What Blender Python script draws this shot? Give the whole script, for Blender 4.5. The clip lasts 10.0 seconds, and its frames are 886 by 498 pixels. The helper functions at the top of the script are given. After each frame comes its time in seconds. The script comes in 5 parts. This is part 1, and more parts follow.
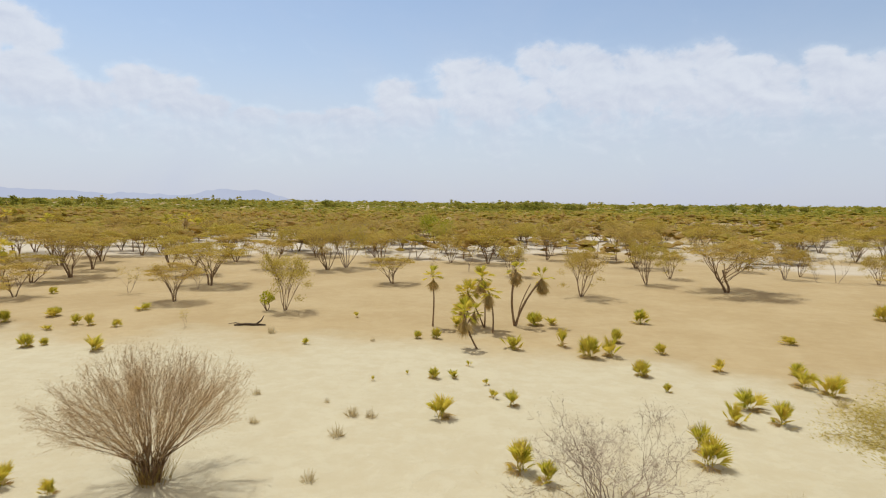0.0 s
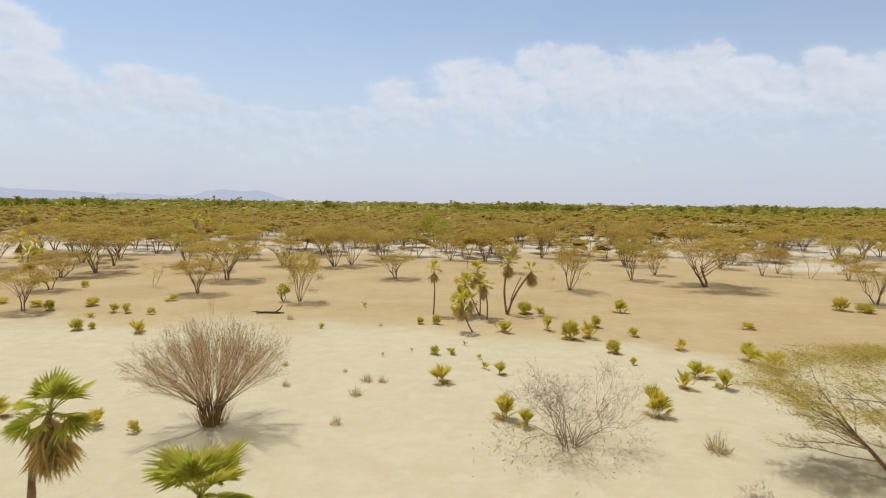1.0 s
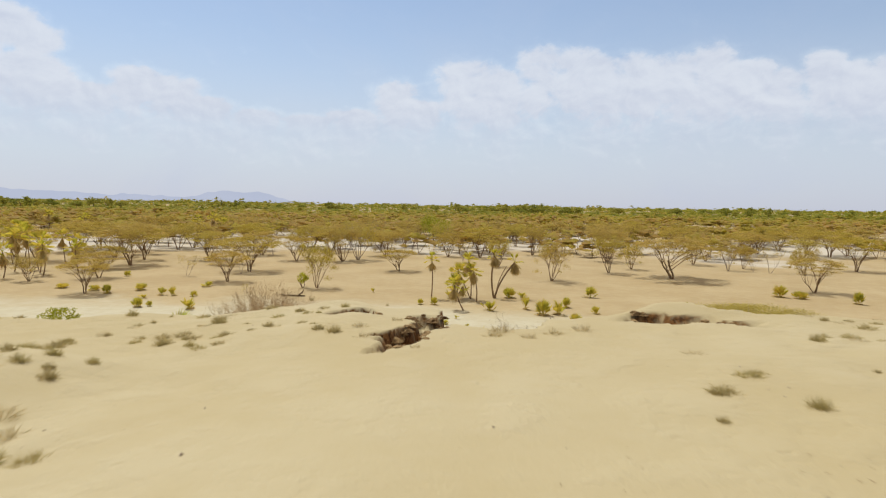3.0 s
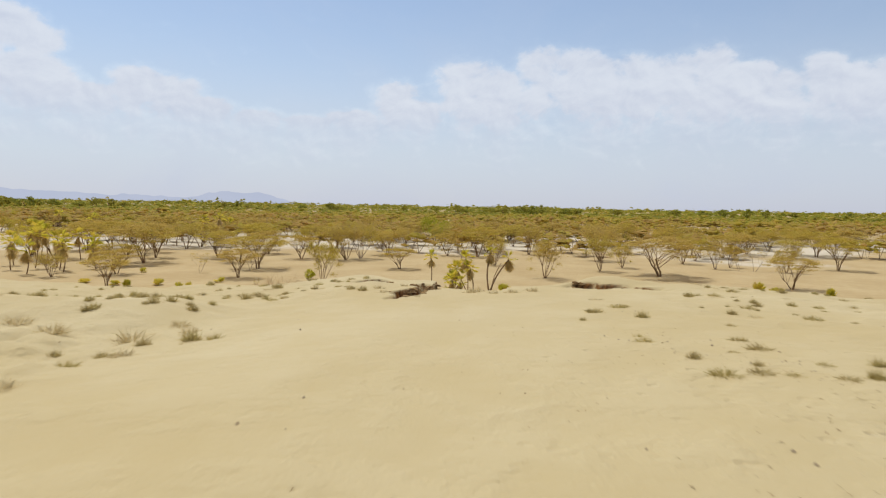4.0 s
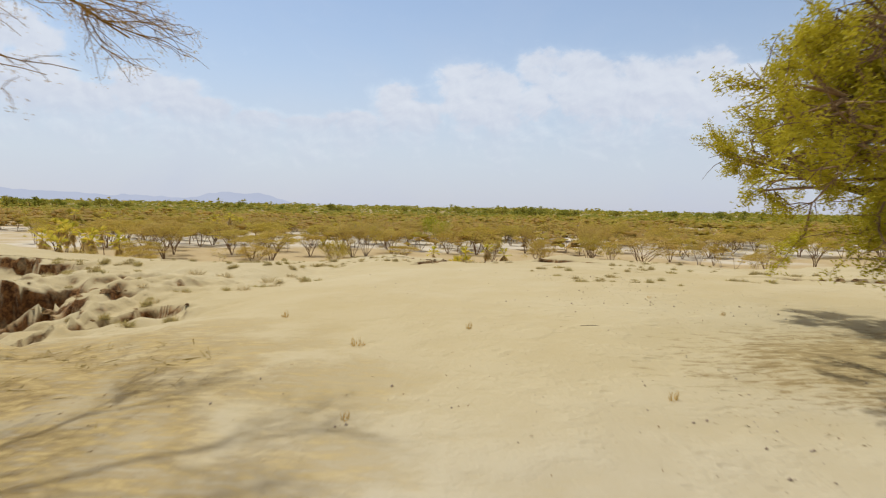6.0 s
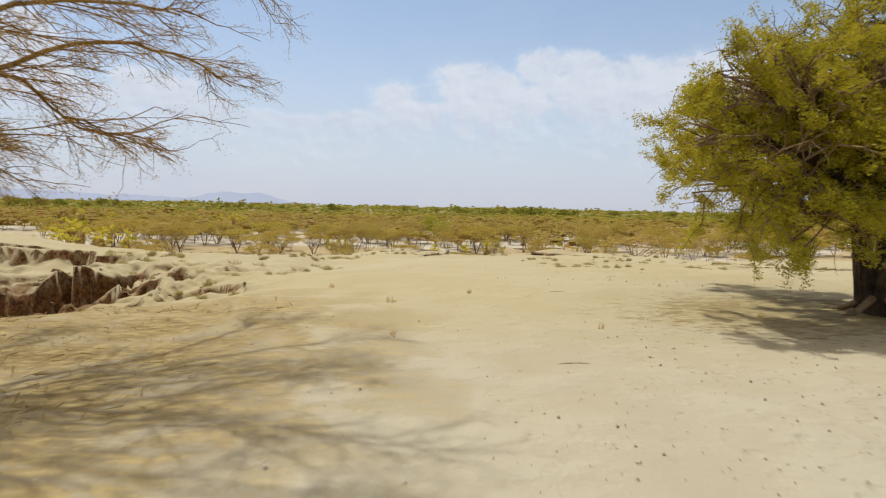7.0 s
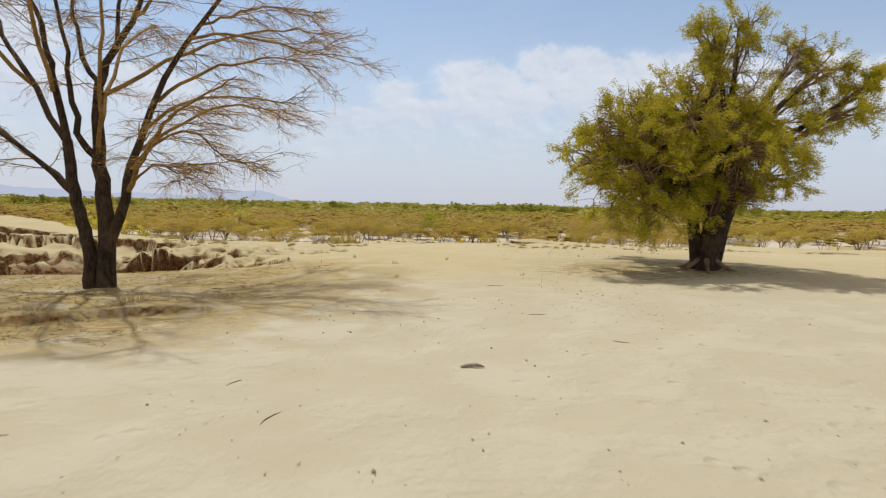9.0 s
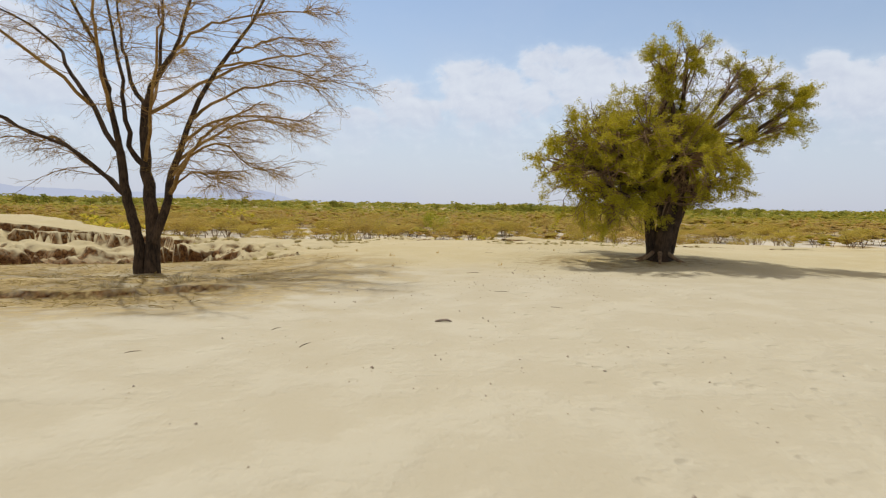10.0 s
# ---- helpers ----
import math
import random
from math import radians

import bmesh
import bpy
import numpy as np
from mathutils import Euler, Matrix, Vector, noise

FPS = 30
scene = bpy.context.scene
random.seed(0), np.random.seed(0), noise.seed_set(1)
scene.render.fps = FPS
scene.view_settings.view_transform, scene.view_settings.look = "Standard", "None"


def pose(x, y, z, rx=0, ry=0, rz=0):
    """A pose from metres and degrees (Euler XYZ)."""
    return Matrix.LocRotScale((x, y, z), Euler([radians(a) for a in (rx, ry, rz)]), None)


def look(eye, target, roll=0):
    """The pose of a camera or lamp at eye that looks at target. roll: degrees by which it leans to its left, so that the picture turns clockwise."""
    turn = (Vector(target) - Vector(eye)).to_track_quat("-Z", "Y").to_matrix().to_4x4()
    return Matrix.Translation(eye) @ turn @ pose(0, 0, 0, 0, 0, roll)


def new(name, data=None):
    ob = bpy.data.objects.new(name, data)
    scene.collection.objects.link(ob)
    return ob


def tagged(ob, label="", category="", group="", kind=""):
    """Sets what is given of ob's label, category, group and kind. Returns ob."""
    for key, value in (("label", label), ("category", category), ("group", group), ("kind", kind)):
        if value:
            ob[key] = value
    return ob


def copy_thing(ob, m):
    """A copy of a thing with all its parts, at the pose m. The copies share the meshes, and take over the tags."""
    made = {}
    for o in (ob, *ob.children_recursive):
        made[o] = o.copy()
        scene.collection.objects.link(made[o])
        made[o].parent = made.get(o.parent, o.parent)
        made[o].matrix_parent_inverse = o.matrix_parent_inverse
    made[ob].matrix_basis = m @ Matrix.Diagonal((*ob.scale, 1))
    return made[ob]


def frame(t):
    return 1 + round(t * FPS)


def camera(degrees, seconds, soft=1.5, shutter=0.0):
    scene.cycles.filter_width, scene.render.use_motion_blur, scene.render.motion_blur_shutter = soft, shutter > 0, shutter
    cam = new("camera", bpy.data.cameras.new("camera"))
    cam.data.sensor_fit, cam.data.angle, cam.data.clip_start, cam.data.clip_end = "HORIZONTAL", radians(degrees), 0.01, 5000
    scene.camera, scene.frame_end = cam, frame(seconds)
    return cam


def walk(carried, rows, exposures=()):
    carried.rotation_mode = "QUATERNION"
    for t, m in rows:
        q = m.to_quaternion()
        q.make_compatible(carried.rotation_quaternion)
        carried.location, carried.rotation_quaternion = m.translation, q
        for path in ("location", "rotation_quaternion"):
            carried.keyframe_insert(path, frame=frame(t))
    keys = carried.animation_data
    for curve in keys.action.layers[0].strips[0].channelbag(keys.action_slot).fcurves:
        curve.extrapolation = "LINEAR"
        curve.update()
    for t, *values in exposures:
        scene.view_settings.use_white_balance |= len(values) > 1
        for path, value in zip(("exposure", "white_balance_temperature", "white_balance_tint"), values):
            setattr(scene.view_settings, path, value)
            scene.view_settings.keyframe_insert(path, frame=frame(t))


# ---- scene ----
# ---- camera ----
cam = camera(72.0, 10.0, soft=1.2, shutter=0.35)
PATH = [
    (0, (-0.524, 47.052, 1.89), (-0.545, 49.046, 1.74), 0.63),
    (0.5, (-0.495, 43.802, 1.919), (-0.516, 45.796, 1.77), 0.65),
    (1, (-0.451, 40.452, 1.928), (-0.471, 42.447, 1.78), 0.66),
    (1.5, (-0.395, 37.387, 1.93), (-0.416, 39.382, 1.783), 0.69),
    (2, (-0.252, 34.345, 1.892), (-0.274, 36.339, 1.745), 0.73),
    (2.5, (-0.051, 31.609, 1.808), (-0.073, 33.603, 1.664), 0.8),
    (4, (0.375, 23.846, 1.718), (0.353, 25.842, 1.58), 1.0),
    (4.5, (0.395, 21.536, 1.686), (0.373, 23.532, 1.55), 1.06),
    (5, (0.36, 19.277, 1.641), (0.339, 21.272, 1.506), 1.11),
    (5.5, (0.297, 17.582, 1.631), (0.276, 19.577, 1.497), 1.15),
    (7, (0.122, 12.9, 1.585), (0.102, 14.896, 1.45), 1.15),
    (7.5, (0.185, 11.477, 1.554), (0.164, 13.472, 1.417), 1.1),
    (8, (0.352, 9.916, 1.585), (0.328, 11.911, 1.438), 1.02),
    (8.5, (0.462, 8.563, 1.559), (0.438, 10.557, 1.413), 1.02),
    (9, (0.589, 7.191, 1.539), (0.566, 9.185, 1.395), 1.05),
    (9.5, (0.746, 6.005, 1.536), (0.722, 8.0, 1.393), 1.1),
    (10, (0.917, 4.726, 1.559), (0.893, 6.721, 1.414), 1.1),
]
walk(cam, [(t, look(eye, target, roll)) for t, eye, target, roll in PATH])

# ---- sky, sun ----
SUN_WAY = Vector((-0.31, 0.42, 1.0)).normalized()
sun = new("sun", bpy.data.lights.new("sun", 'SUN'))
sun.data.energy = 3.0
sun.data.angle = radians(1.0)
sun.data.color = (1.0, 0.98, 0.945)
sun.matrix_world = look(SUN_WAY * 60, (0, 0, 0))

world = bpy.data.worlds.new("sky")
scene.world = world
world.use_nodes = True


class Nodes:
    """A short hand for wiring nodes."""

    def __init__(self, tree):
        self.tree = tree

    def put(self, value, socket):
        if isinstance(value, bpy.types.NodeSocket):
            self.tree.links.new(value, socket)
        elif value is not None:
            socket.default_value = value

    def math(self, op, a, b=None, c=None, clamp=False):
        n = self.tree.nodes.new("ShaderNodeMath")
        n.operation, n.use_clamp = op, clamp
        for i, v in enumerate((a, b, c)):
            self.put(v, n.inputs[i])
        return n.outputs[0]

    def vec(self, op, a, b=None):
        n = self.tree.nodes.new("ShaderNodeVectorMath")
        n.operation = op
        self.put(a, n.inputs[0])
        self.put(b, n.inputs[1])
        return n.outputs["Value"] if op in ('DOT_PRODUCT', 'LENGTH', 'DISTANCE') else n.outputs[0]

    def ramp(self, v, lo, hi, a=0.0, b=1.0):
        n = self.tree.nodes.new("ShaderNodeMapRange")
        n.interpolation_type = 'SMOOTHSTEP'
        for i, x in enumerate((v, lo, hi, a, b)):
            self.put(x, n.inputs[i])
        return n.outputs[0]

    def noise(self, v, scale, detail=4.0, rough=0.55, distort=0.0):
        n = self.tree.nodes.new("ShaderNodeTexNoise")
        self.put(v, n.inputs["Vector"])
        n.inputs["Scale"].default_value = scale
        n.inputs["Detail"].default_value = detail
        n.inputs["Roughness"].default_value = rough
        n.inputs["Distortion"].default_value = distort
        return n.outputs[0]

    def mix(self, f, a, b):
        n = self.tree.nodes.new("ShaderNodeMix")
        n.data_type = 'RGBA'
        self.put(f, n.inputs[0])
        self.put((*a, 1) if isinstance(a, tuple) else a, n.inputs[6])
        self.put((*b, 1) if isinstance(b, tuple) else b, n.inputs[7])
        return n.outputs[2]

    def split(self, v):
        n = self.tree.nodes.new("ShaderNodeSeparateXYZ")
        self.put(v, n.inputs[0])
        return n.outputs

    def join(self, x, y, z):
        n = self.tree.nodes.new("ShaderNodeCombineXYZ")
        for i, v in enumerate((x, y, z)):
            self.put(v, n.inputs[i])
        return n.outputs[0]


def make_sky():
    N = Nodes(world.node_tree)
    nodes, links = world.node_tree.nodes, world.node_tree.links
    nodes.clear()
    tex = nodes.new("ShaderNodeTexSky")
    tex.sky_type = 'NISHITA'
    tex.sun_disc = False
    tex.sun_elevation = math.asin(SUN_WAY.z)
    tex.sun_rotation = math.atan2(SUN_WAY.x, SUN_WAY.y)
    tex.air_density, tex.dust_density, tex.ozone_density = 1.1, 0.4, 2.0
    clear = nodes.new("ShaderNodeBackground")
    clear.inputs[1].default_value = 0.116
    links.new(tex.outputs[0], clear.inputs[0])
    way = nodes.new("ShaderNodeTexCoord").outputs["Generated"]
    x, y, z = N.split(way)
    az = N.math('ARCTAN2', x, y)
    flat = N.math('SQRT', N.math('ADD', N.math('MULTIPLY', x, x), N.math('MULTIPLY', y, y)))
    el = N.math('ARCTAN2', z, flat)
    # the heaps of cumulus: bearing, height, half width, rise above and fade below (radians)
    tops = ((-0.691, 0.204, 0.066, 0.043, 0.143), (-0.633, 0.231, 0.051, 0.030, 0.052), (-0.595, 0.218, 0.038, 0.021, 0.046), (-0.651, 0.169, 0.050, 0.031, 0.118),
             (-0.611, 0.175, 0.037, 0.029, 0.121), (-0.572, 0.177, 0.029, 0.023, 0.117), (-0.531, 0.152, 0.041, 0.021, 0.104), (-0.477, 0.175, 0.034, 0.026, 0.123),
             (-0.432, 0.170, 0.047, 0.025, 0.118), (-0.381, 0.145, 0.044, 0.019, 0.095), (-0.311, 0.132, 0.050, 0.018, 0.088), (-0.228, 0.130, 0.053, 0.014, 0.081),
             (-0.157, 0.139, 0.050, 0.016, 0.082), (-0.090, 0.174, 0.037, 0.031, 0.102), (-0.047, 0.156, 0.033, 0.020, 0.093), (0.025, 0.210, 0.050, 0.032, 0.158),
             (0.078, 0.193, 0.050, 0.031, 0.157), (0.138, 0.229, 0.038, 0.033, 0.174), (0.192, 0.226, 0.045, 0.031, 0.173), (0.244, 0.212, 0.047, 0.029, 0.171),
             (0.296, 0.212, 0.044, 0.030, 0.168), (0.345, 0.209, 0.041, 0.031, 0.157), (0.397, 0.215, 0.038, 0.036, 0.162), (0.447, 0.200, 0.038, 0.023, 0.142),
             (0.491, 0.184, 0.036, 0.021, 0.131), (0.534, 0.200, 0.027, 0.024, 0.128), (0.572, 0.187, 0.030, 0.020, 0.117), (0.607, 0.188, 0.026, 0.023, 0.122),
             (0.666, 0.174, 0.063, 0.036, 0.160))
    reach = N.join(az, el, el)
    most = None
    for a, e, w, h, low in tops:
        off = N.vec('MINIMUM', N.vec('MAXIMUM', N.vec('SUBTRACT', reach, (a, e, e)), (-9, 0, -9)), (9, 9, 0))
        off = N.vec('DIVIDE', off, (w * 1.35, h, low * 0.9))
        near = N.math('SUBTRACT', 1.0, N.vec('DOT_PRODUCT', off, off))
        most = near if most is None else N.math('SMOOTH_MAX', most, near, 0.35)
    most = N.math('MAXIMUM', most, -3.0)
    wide = N.vec('MULTIPLY', way, (1.0, 1.0, 1.35))
    billow = N.math('SUBTRACT', N.noise(wide, 15.0, 7.0, 0.56, 0.3), 0.5)
    raised = N.math('SUBTRACT', N.noise(N.vec('ADD', wide, (0.006, 0.0, 0.010)), 15.0, 7.0, 0.56, 0.3), 0.5)
    fine = N.math('SUBTRACT', N.noise(wide, 46.0, 6.0, 0.6, 0.2), 0.5)
    rough = N.math('ADD', N.math('MULTIPLY', billow, 1.3), N.math('MULTIPLY', fine, 0.9))
    crest = N.math('ADD', most, rough)
    heap = N.math('MULTIPLY', N.ramp(crest, 0.05, 0.8), N.ramp(el, 0.05, 0.16, 0.45, 0.84))
    # thin veil that thickens towards the horizon, over the whole sky
    veil = N.math('ADD', N.ramp(el, 0.32, 0.02, 0.22, 0.80),
                  N.math('MULTIPLY', N.ramp(N.noise(wide, 4.0, 6.0, 0.6, 0.4), 0.40, 0.80), 0.10))
    # broken cloud overhead, out of view, added to warm the light in shadows
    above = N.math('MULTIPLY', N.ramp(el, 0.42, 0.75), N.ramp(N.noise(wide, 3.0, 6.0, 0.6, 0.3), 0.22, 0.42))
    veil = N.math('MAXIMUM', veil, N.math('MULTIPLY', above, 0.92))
    cover = N.math('MAXIMUM', heap, N.math('MINIMUM', veil, 0.92))
    cover = N.math('ADD', cover, N.math('MULTIPLY', N.math('MULTIPLY', heap, veil), 0.22), clamp=True)
    # the sunny side of the billows is whiter
    lit = N.math('ADD', N.math('MULTIPLY', N.math('SUBTRACT', billow, raised), 1.6), N.math('MULTIPLY', N.ramp(crest, -0.3, 0.6, 0.1, 0.62), N.ramp(el, 0.08, 0.20, 0.45, 1.0)))
    white = N.mix(N.ramp(lit, 0.1, 0.9), (0.65, 0.70, 0.825), (0.80, 0.845, 0.93))
    # overhead the cloud turns tan, so the fill in shadows comes out browner
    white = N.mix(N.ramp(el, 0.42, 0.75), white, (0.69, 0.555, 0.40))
    low = N.ramp(el, 0.10, 0.0)
    white = N.mix(low, white, (0.585, 0.645, 0.81))
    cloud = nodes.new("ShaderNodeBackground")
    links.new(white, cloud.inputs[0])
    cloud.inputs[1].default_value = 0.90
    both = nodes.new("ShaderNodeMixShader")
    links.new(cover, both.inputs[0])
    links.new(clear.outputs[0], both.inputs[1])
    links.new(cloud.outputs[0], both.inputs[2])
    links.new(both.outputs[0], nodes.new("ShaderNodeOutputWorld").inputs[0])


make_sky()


# ---- materials ----
def material(name):
    m = bpy.data.materials.new(name)
    m.use_nodes = True
    m.node_tree.nodes.clear()
    N = Nodes(m.node_tree)
    return m, N


def finish(m, N, color, rough=0.9, bump=None, strength=0.3, distance=0.02, thin=0.0):
    """Closes a material: a matt body, or a leaf that lets some light through."""
    nodes, links = m.node_tree.nodes, m.node_tree.links
    body = nodes.new("ShaderNodeBsdfPrincipled")
    N.put(color if isinstance(color, bpy.types.NodeSocket) else (*color, 1), body.inputs["Base Color"])
    N.put(rough, body.inputs["Roughness"])
    body.inputs["Specular IOR Level"].default_value = 0.25
    if bump is not None:
        b = nodes.new("ShaderNodeBump")
        b.inputs["Strength"].default_value = strength
        b.inputs["Distance"].default_value = distance
        links.new(bump, b.inputs["Height"])
        links.new(b.outputs[0], body.inputs["Normal"])
    out = body.outputs[0]
    if thin:
        t = nodes.new("ShaderNodeBsdfTranslucent")
        N.put(color if isinstance(color, bpy.types.NodeSocket) else (*color, 1), t.inputs[0])
        mix = nodes.new("ShaderNodeMixShader")
        mix.inputs[0].default_value = thin
        links.new(out, mix.inputs[1])
        links.new(t.outputs[0], mix.inputs[2])
        out = mix.outputs[0]
    links.new(out, nodes.new("ShaderNodeOutputMaterial").inputs[0])
    return m


def place(N):
    return N.tree.nodes.new("ShaderNodeNewGeometry").outputs["Position"]


def leaf_material(name, dark, light, other, thin=0.3, patch=0.35):
    """Foliage: each leaf its own tint, each plant its own cast."""
    m, N = material(name)
    geo = N.tree.nodes.new("ShaderNodeNewGeometry")
    info = N.tree.nodes.new("ShaderNodeObjectInfo")
    c = N.mix(geo.outputs["Random Per Island"], dark, light)
    cast = N.math('ADD', N.math('MULTIPLY', info.outputs["Random"], 0.5),
                  N.math('MULTIPLY', N.noise(geo.outputs["Position"], patch, 2.0), 0.6))
    c = N.mix(N.ramp(cast, 0.25, 0.85), c, other)
    return finish(m, N, c, 0.75, thin=thin)


def bark_material(name, dark, light, scale=9.0):
    m, N = material(name)
    p = place(N)
    streak = N.noise(N.vec('MULTIPLY', p, (1, 1, 0.22)), scale * 3, 5.0, 0.65)
    blotch = N.noise(p, scale * 0.35, 4.0)
    c = N.mix(N.ramp(N.math('ADD', N.math('MULTIPLY', streak, 0.6), N.math('MULTIPLY', blotch, 0.5)), 0.38, 0.72), dark, light)
    return finish(m, N, c, 0.92, streak, 0.6, 0.02)


def sand_material():
    m, N = material("sand")
    geo = N.tree.nodes.new("ShaderNodeNewGeometry")
    p, up = geo.outputs["Position"], N.split(geo.outputs["Normal"])[2]
    x, y, z = N.split(p)
    big = N.noise(p, 0.11, 5.0, 0.55)
    mid = N.noise(p, 0.9, 5.0, 0.6)
    fine = N.noise(p, 14.0, 5.0, 0.65)
    grain = N.noise(p, 95.0, 3.0, 0.7)
    # dune sand on the bank
    bank = N.mix(N.ramp(N.math('ADD', N.math('MULTIPLY', big, 0.7), N.math('MULTIPLY', mid, 0.3)), 0.36, 0.66),
                 (0.458, 0.380, 0.207), (0.506, 0.439, 0.271))
    # trodden pale ground by the trees
    near = N.ramp(N.math('ADD', y, N.math('MULTIPLY', N.math('SUBTRACT', big, 0.5), 14.0)), 24.0, 16.0)
    bank = N.mix(N.math('MULTIPLY', near, 0.85), bank, N.mix(N.ramp(mid, 0.35, 0.7), (0.454, 0.409, 0.300), (0.501, 0.463, 0.355)))
    # plain below: pale wash, then ochre flat, then white pans
    pale = N.mix(N.ramp(mid, 0.3, 0.7), (0.506, 0.452, 0.302), (0.549, 0.506, 0.354))
    ochre = N.mix(N.ramp(N.math('ADD', N.math('MULTIPLY', big, 0.6), N.math('MULTIPLY', mid, 0.4)), 0.32, 0.7),
                  (0.401, 0.303, 0.152), (0.473, 0.376, 0.208))
    white = N.mix(N.ramp(mid, 0.3, 0.7), (0.516, 0.463, 0.355), (0.573, 0.531, 0.433))
    line = N.math('SUBTRACT', N.math('ADD', y, N.math('MULTIPLY', N.math('SUBTRACT', big, 0.5), 22.0)),
                  N.ramp(x, -4.0, 26.0, 96.0, 84.0))
    low = N.mix(N.ramp(line, -5.0, 6.0), pale, ochre)
    pans = N.ramp(N.math('ADD', N.noise(p, 0.02, 4.0), N.math('ADD', N.ramp(y, 125.0, 210.0, -0.22, 0.08), N.ramp(y, 230.0, 330.0, 0.0, -0.5))), 0.42, 0.54)
    low = N.mix(pans, low, white)
    c = N.mix(N.ramp(z, -3.0, -7.0), bank, low)
    # leaf litter under the bare tree, spread wider to paint its brown twig shadow
    gap = N.vec('DIVIDE', N.vec('SUBTRACT', p, (-6.9, 19.0, 0)), (5.6, 6.1, 4))
    litter = N.math('SUBTRACT', 1.25, N.math('ADD', N.vec('LENGTH', gap), N.math('MULTIPLY', N.math('SUBTRACT', mid, 0.5), 1.5)))
    streak = N.noise(N.vec('MULTIPLY', p, (0.35, 1.0, 1.0)), 9.0, 6.0, 0.7, 0.6)
    straw = N.mix(N.ramp(streak, 0.36, 0.66), (0.21, 0.14, 0.040), (0.47, 0.36, 0.15))
    c = N.mix(N.math('MULTIPLY', N.ramp(litter, -0.12, 0.42), N.ramp(N.math('ADD', mid, streak), 0.78, 1.06, 0.22, 0.95)), c, straw)
    # litter under the leafy tree, which also puts brown into its shadow
    gap = N.vec('DIVIDE', N.vec('SUBTRACT', p, (5.9, 22.6, 0)), (2.9, 1.7, 4))
    shed = N.math('SUBTRACT', 1.1, N.math('ADD', N.vec('LENGTH', gap), N.math('MULTIPLY', N.math('SUBTRACT', streak, 0.5), 3.0)))
    c = N.mix(N.math('MULTIPLY', N.ramp(shed, 0.0, 0.6), 0.75), c, straw)
    # crusted red soil in the cut faces, toned darker to deepen their shade
    soil = N.mix(N.ramp(N.noise(N.vec('MULTIPLY', p, (1, 1, 0.9)), 8.0, 7.0, 0.7, 0.6), 0.36, 0.66), (0.055, 0.021, 0.005), (0.26, 0.125, 0.038))
    c = N.mix(N.ramp(N.math('ADD', up, N.math('MULTIPLY', N.math('SUBTRACT', mid, 0.5), 0.45)), 0.86, 0.58), c, N.mix(N.ramp(N.noise(N.vec('MULTIPLY', p, (1, 1, 0.5)), 3.2, 5.0, 0.6, 0.8), 0.50, 0.66, 0.0, 0.35), soil, c))
    # red soil tone on the low basin floor, also painting in its shade
    basin_shade = N.math('MULTIPLY', N.ramp(N.math('ADD', z, N.math('MULTIPLY', N.math('SUBTRACT', mid, 0.5), 0.8)), -0.85, -1.25), N.math('MULTIPLY', N.ramp(x, -4.5, -6.5), N.math('MULTIPLY', N.ramp(y, 34.5, 32.5), N.ramp(x, -40.0, -20.0))))
    c = N.mix(N.math('MULTIPLY', basin_shade, 0.8), c, soil)
    # specks of grit and droppings
    c = N.mix(N.math('MULTIPLY', N.ramp(fine, 0.66, 0.76), 0.35), c, (0.30, 0.22, 0.12))
    c = N.mix(N.math('MULTIPLY', N.ramp(grain, 0.60, 0.75), 0.25), c, (0.34, 0.27, 0.17))
    prints = N.tree.nodes.new("ShaderNodeTexVoronoi")
    prints.inputs["Scale"].default_value = 2.6
    prints.inputs["Randomness"].default_value = 1.0
    N.put(N.vec('ADD', p, N.vec('MULTIPLY', N.join(mid, big, 0.0), (0.5, 0.5, 0))), prints.inputs["Vector"])
    dent = N.math('MULTIPLY', N.ramp(prints.outputs["Distance"], 0.05, 0.22), N.math('ADD', N.ramp(mid, 0.45, 0.6), N.math('MULTIPLY', N.ramp(x, 0.5, 2.5), N.ramp(y, 36.0, 30.0))))
    h = N.math('ADD', N.math('MULTIPLY', fine, 0.35), N.math('ADD', N.math('MULTIPLY', mid, 1.2), N.math('MULTIPLY', dent, 0.45)))
    h = N.math('ADD', h, N.math('MULTIPLY', grain, 0.08))
    return finish(m, N, c, 0.95, h, 0.55, 0.07)


SAND = sand_material()
SOIL = bark_material("red_soil", (0.10, 0.05, 0.018), (0.40, 0.28, 0.13), 4.0)
LEAF_OLIVE = leaf_material("olive_leaves", (0.38, 0.30, 0.04), (0.64, 0.51, 0.09), (0.54, 0.40, 0.10), 0.45, 0.12)
LEAF_TAN = leaf_material("dry_leaves", (0.42, 0.30, 0.085), (0.64, 0.48, 0.15), (0.52, 0.42, 0.08), 0.45, 0.12)
LEAF_GREEN = leaf_material("green_leaves", (0.17, 0.17, 0.010), (0.80, 0.76, 0.045), (0.50, 0.43, 0.03), 0.32, 0.5)


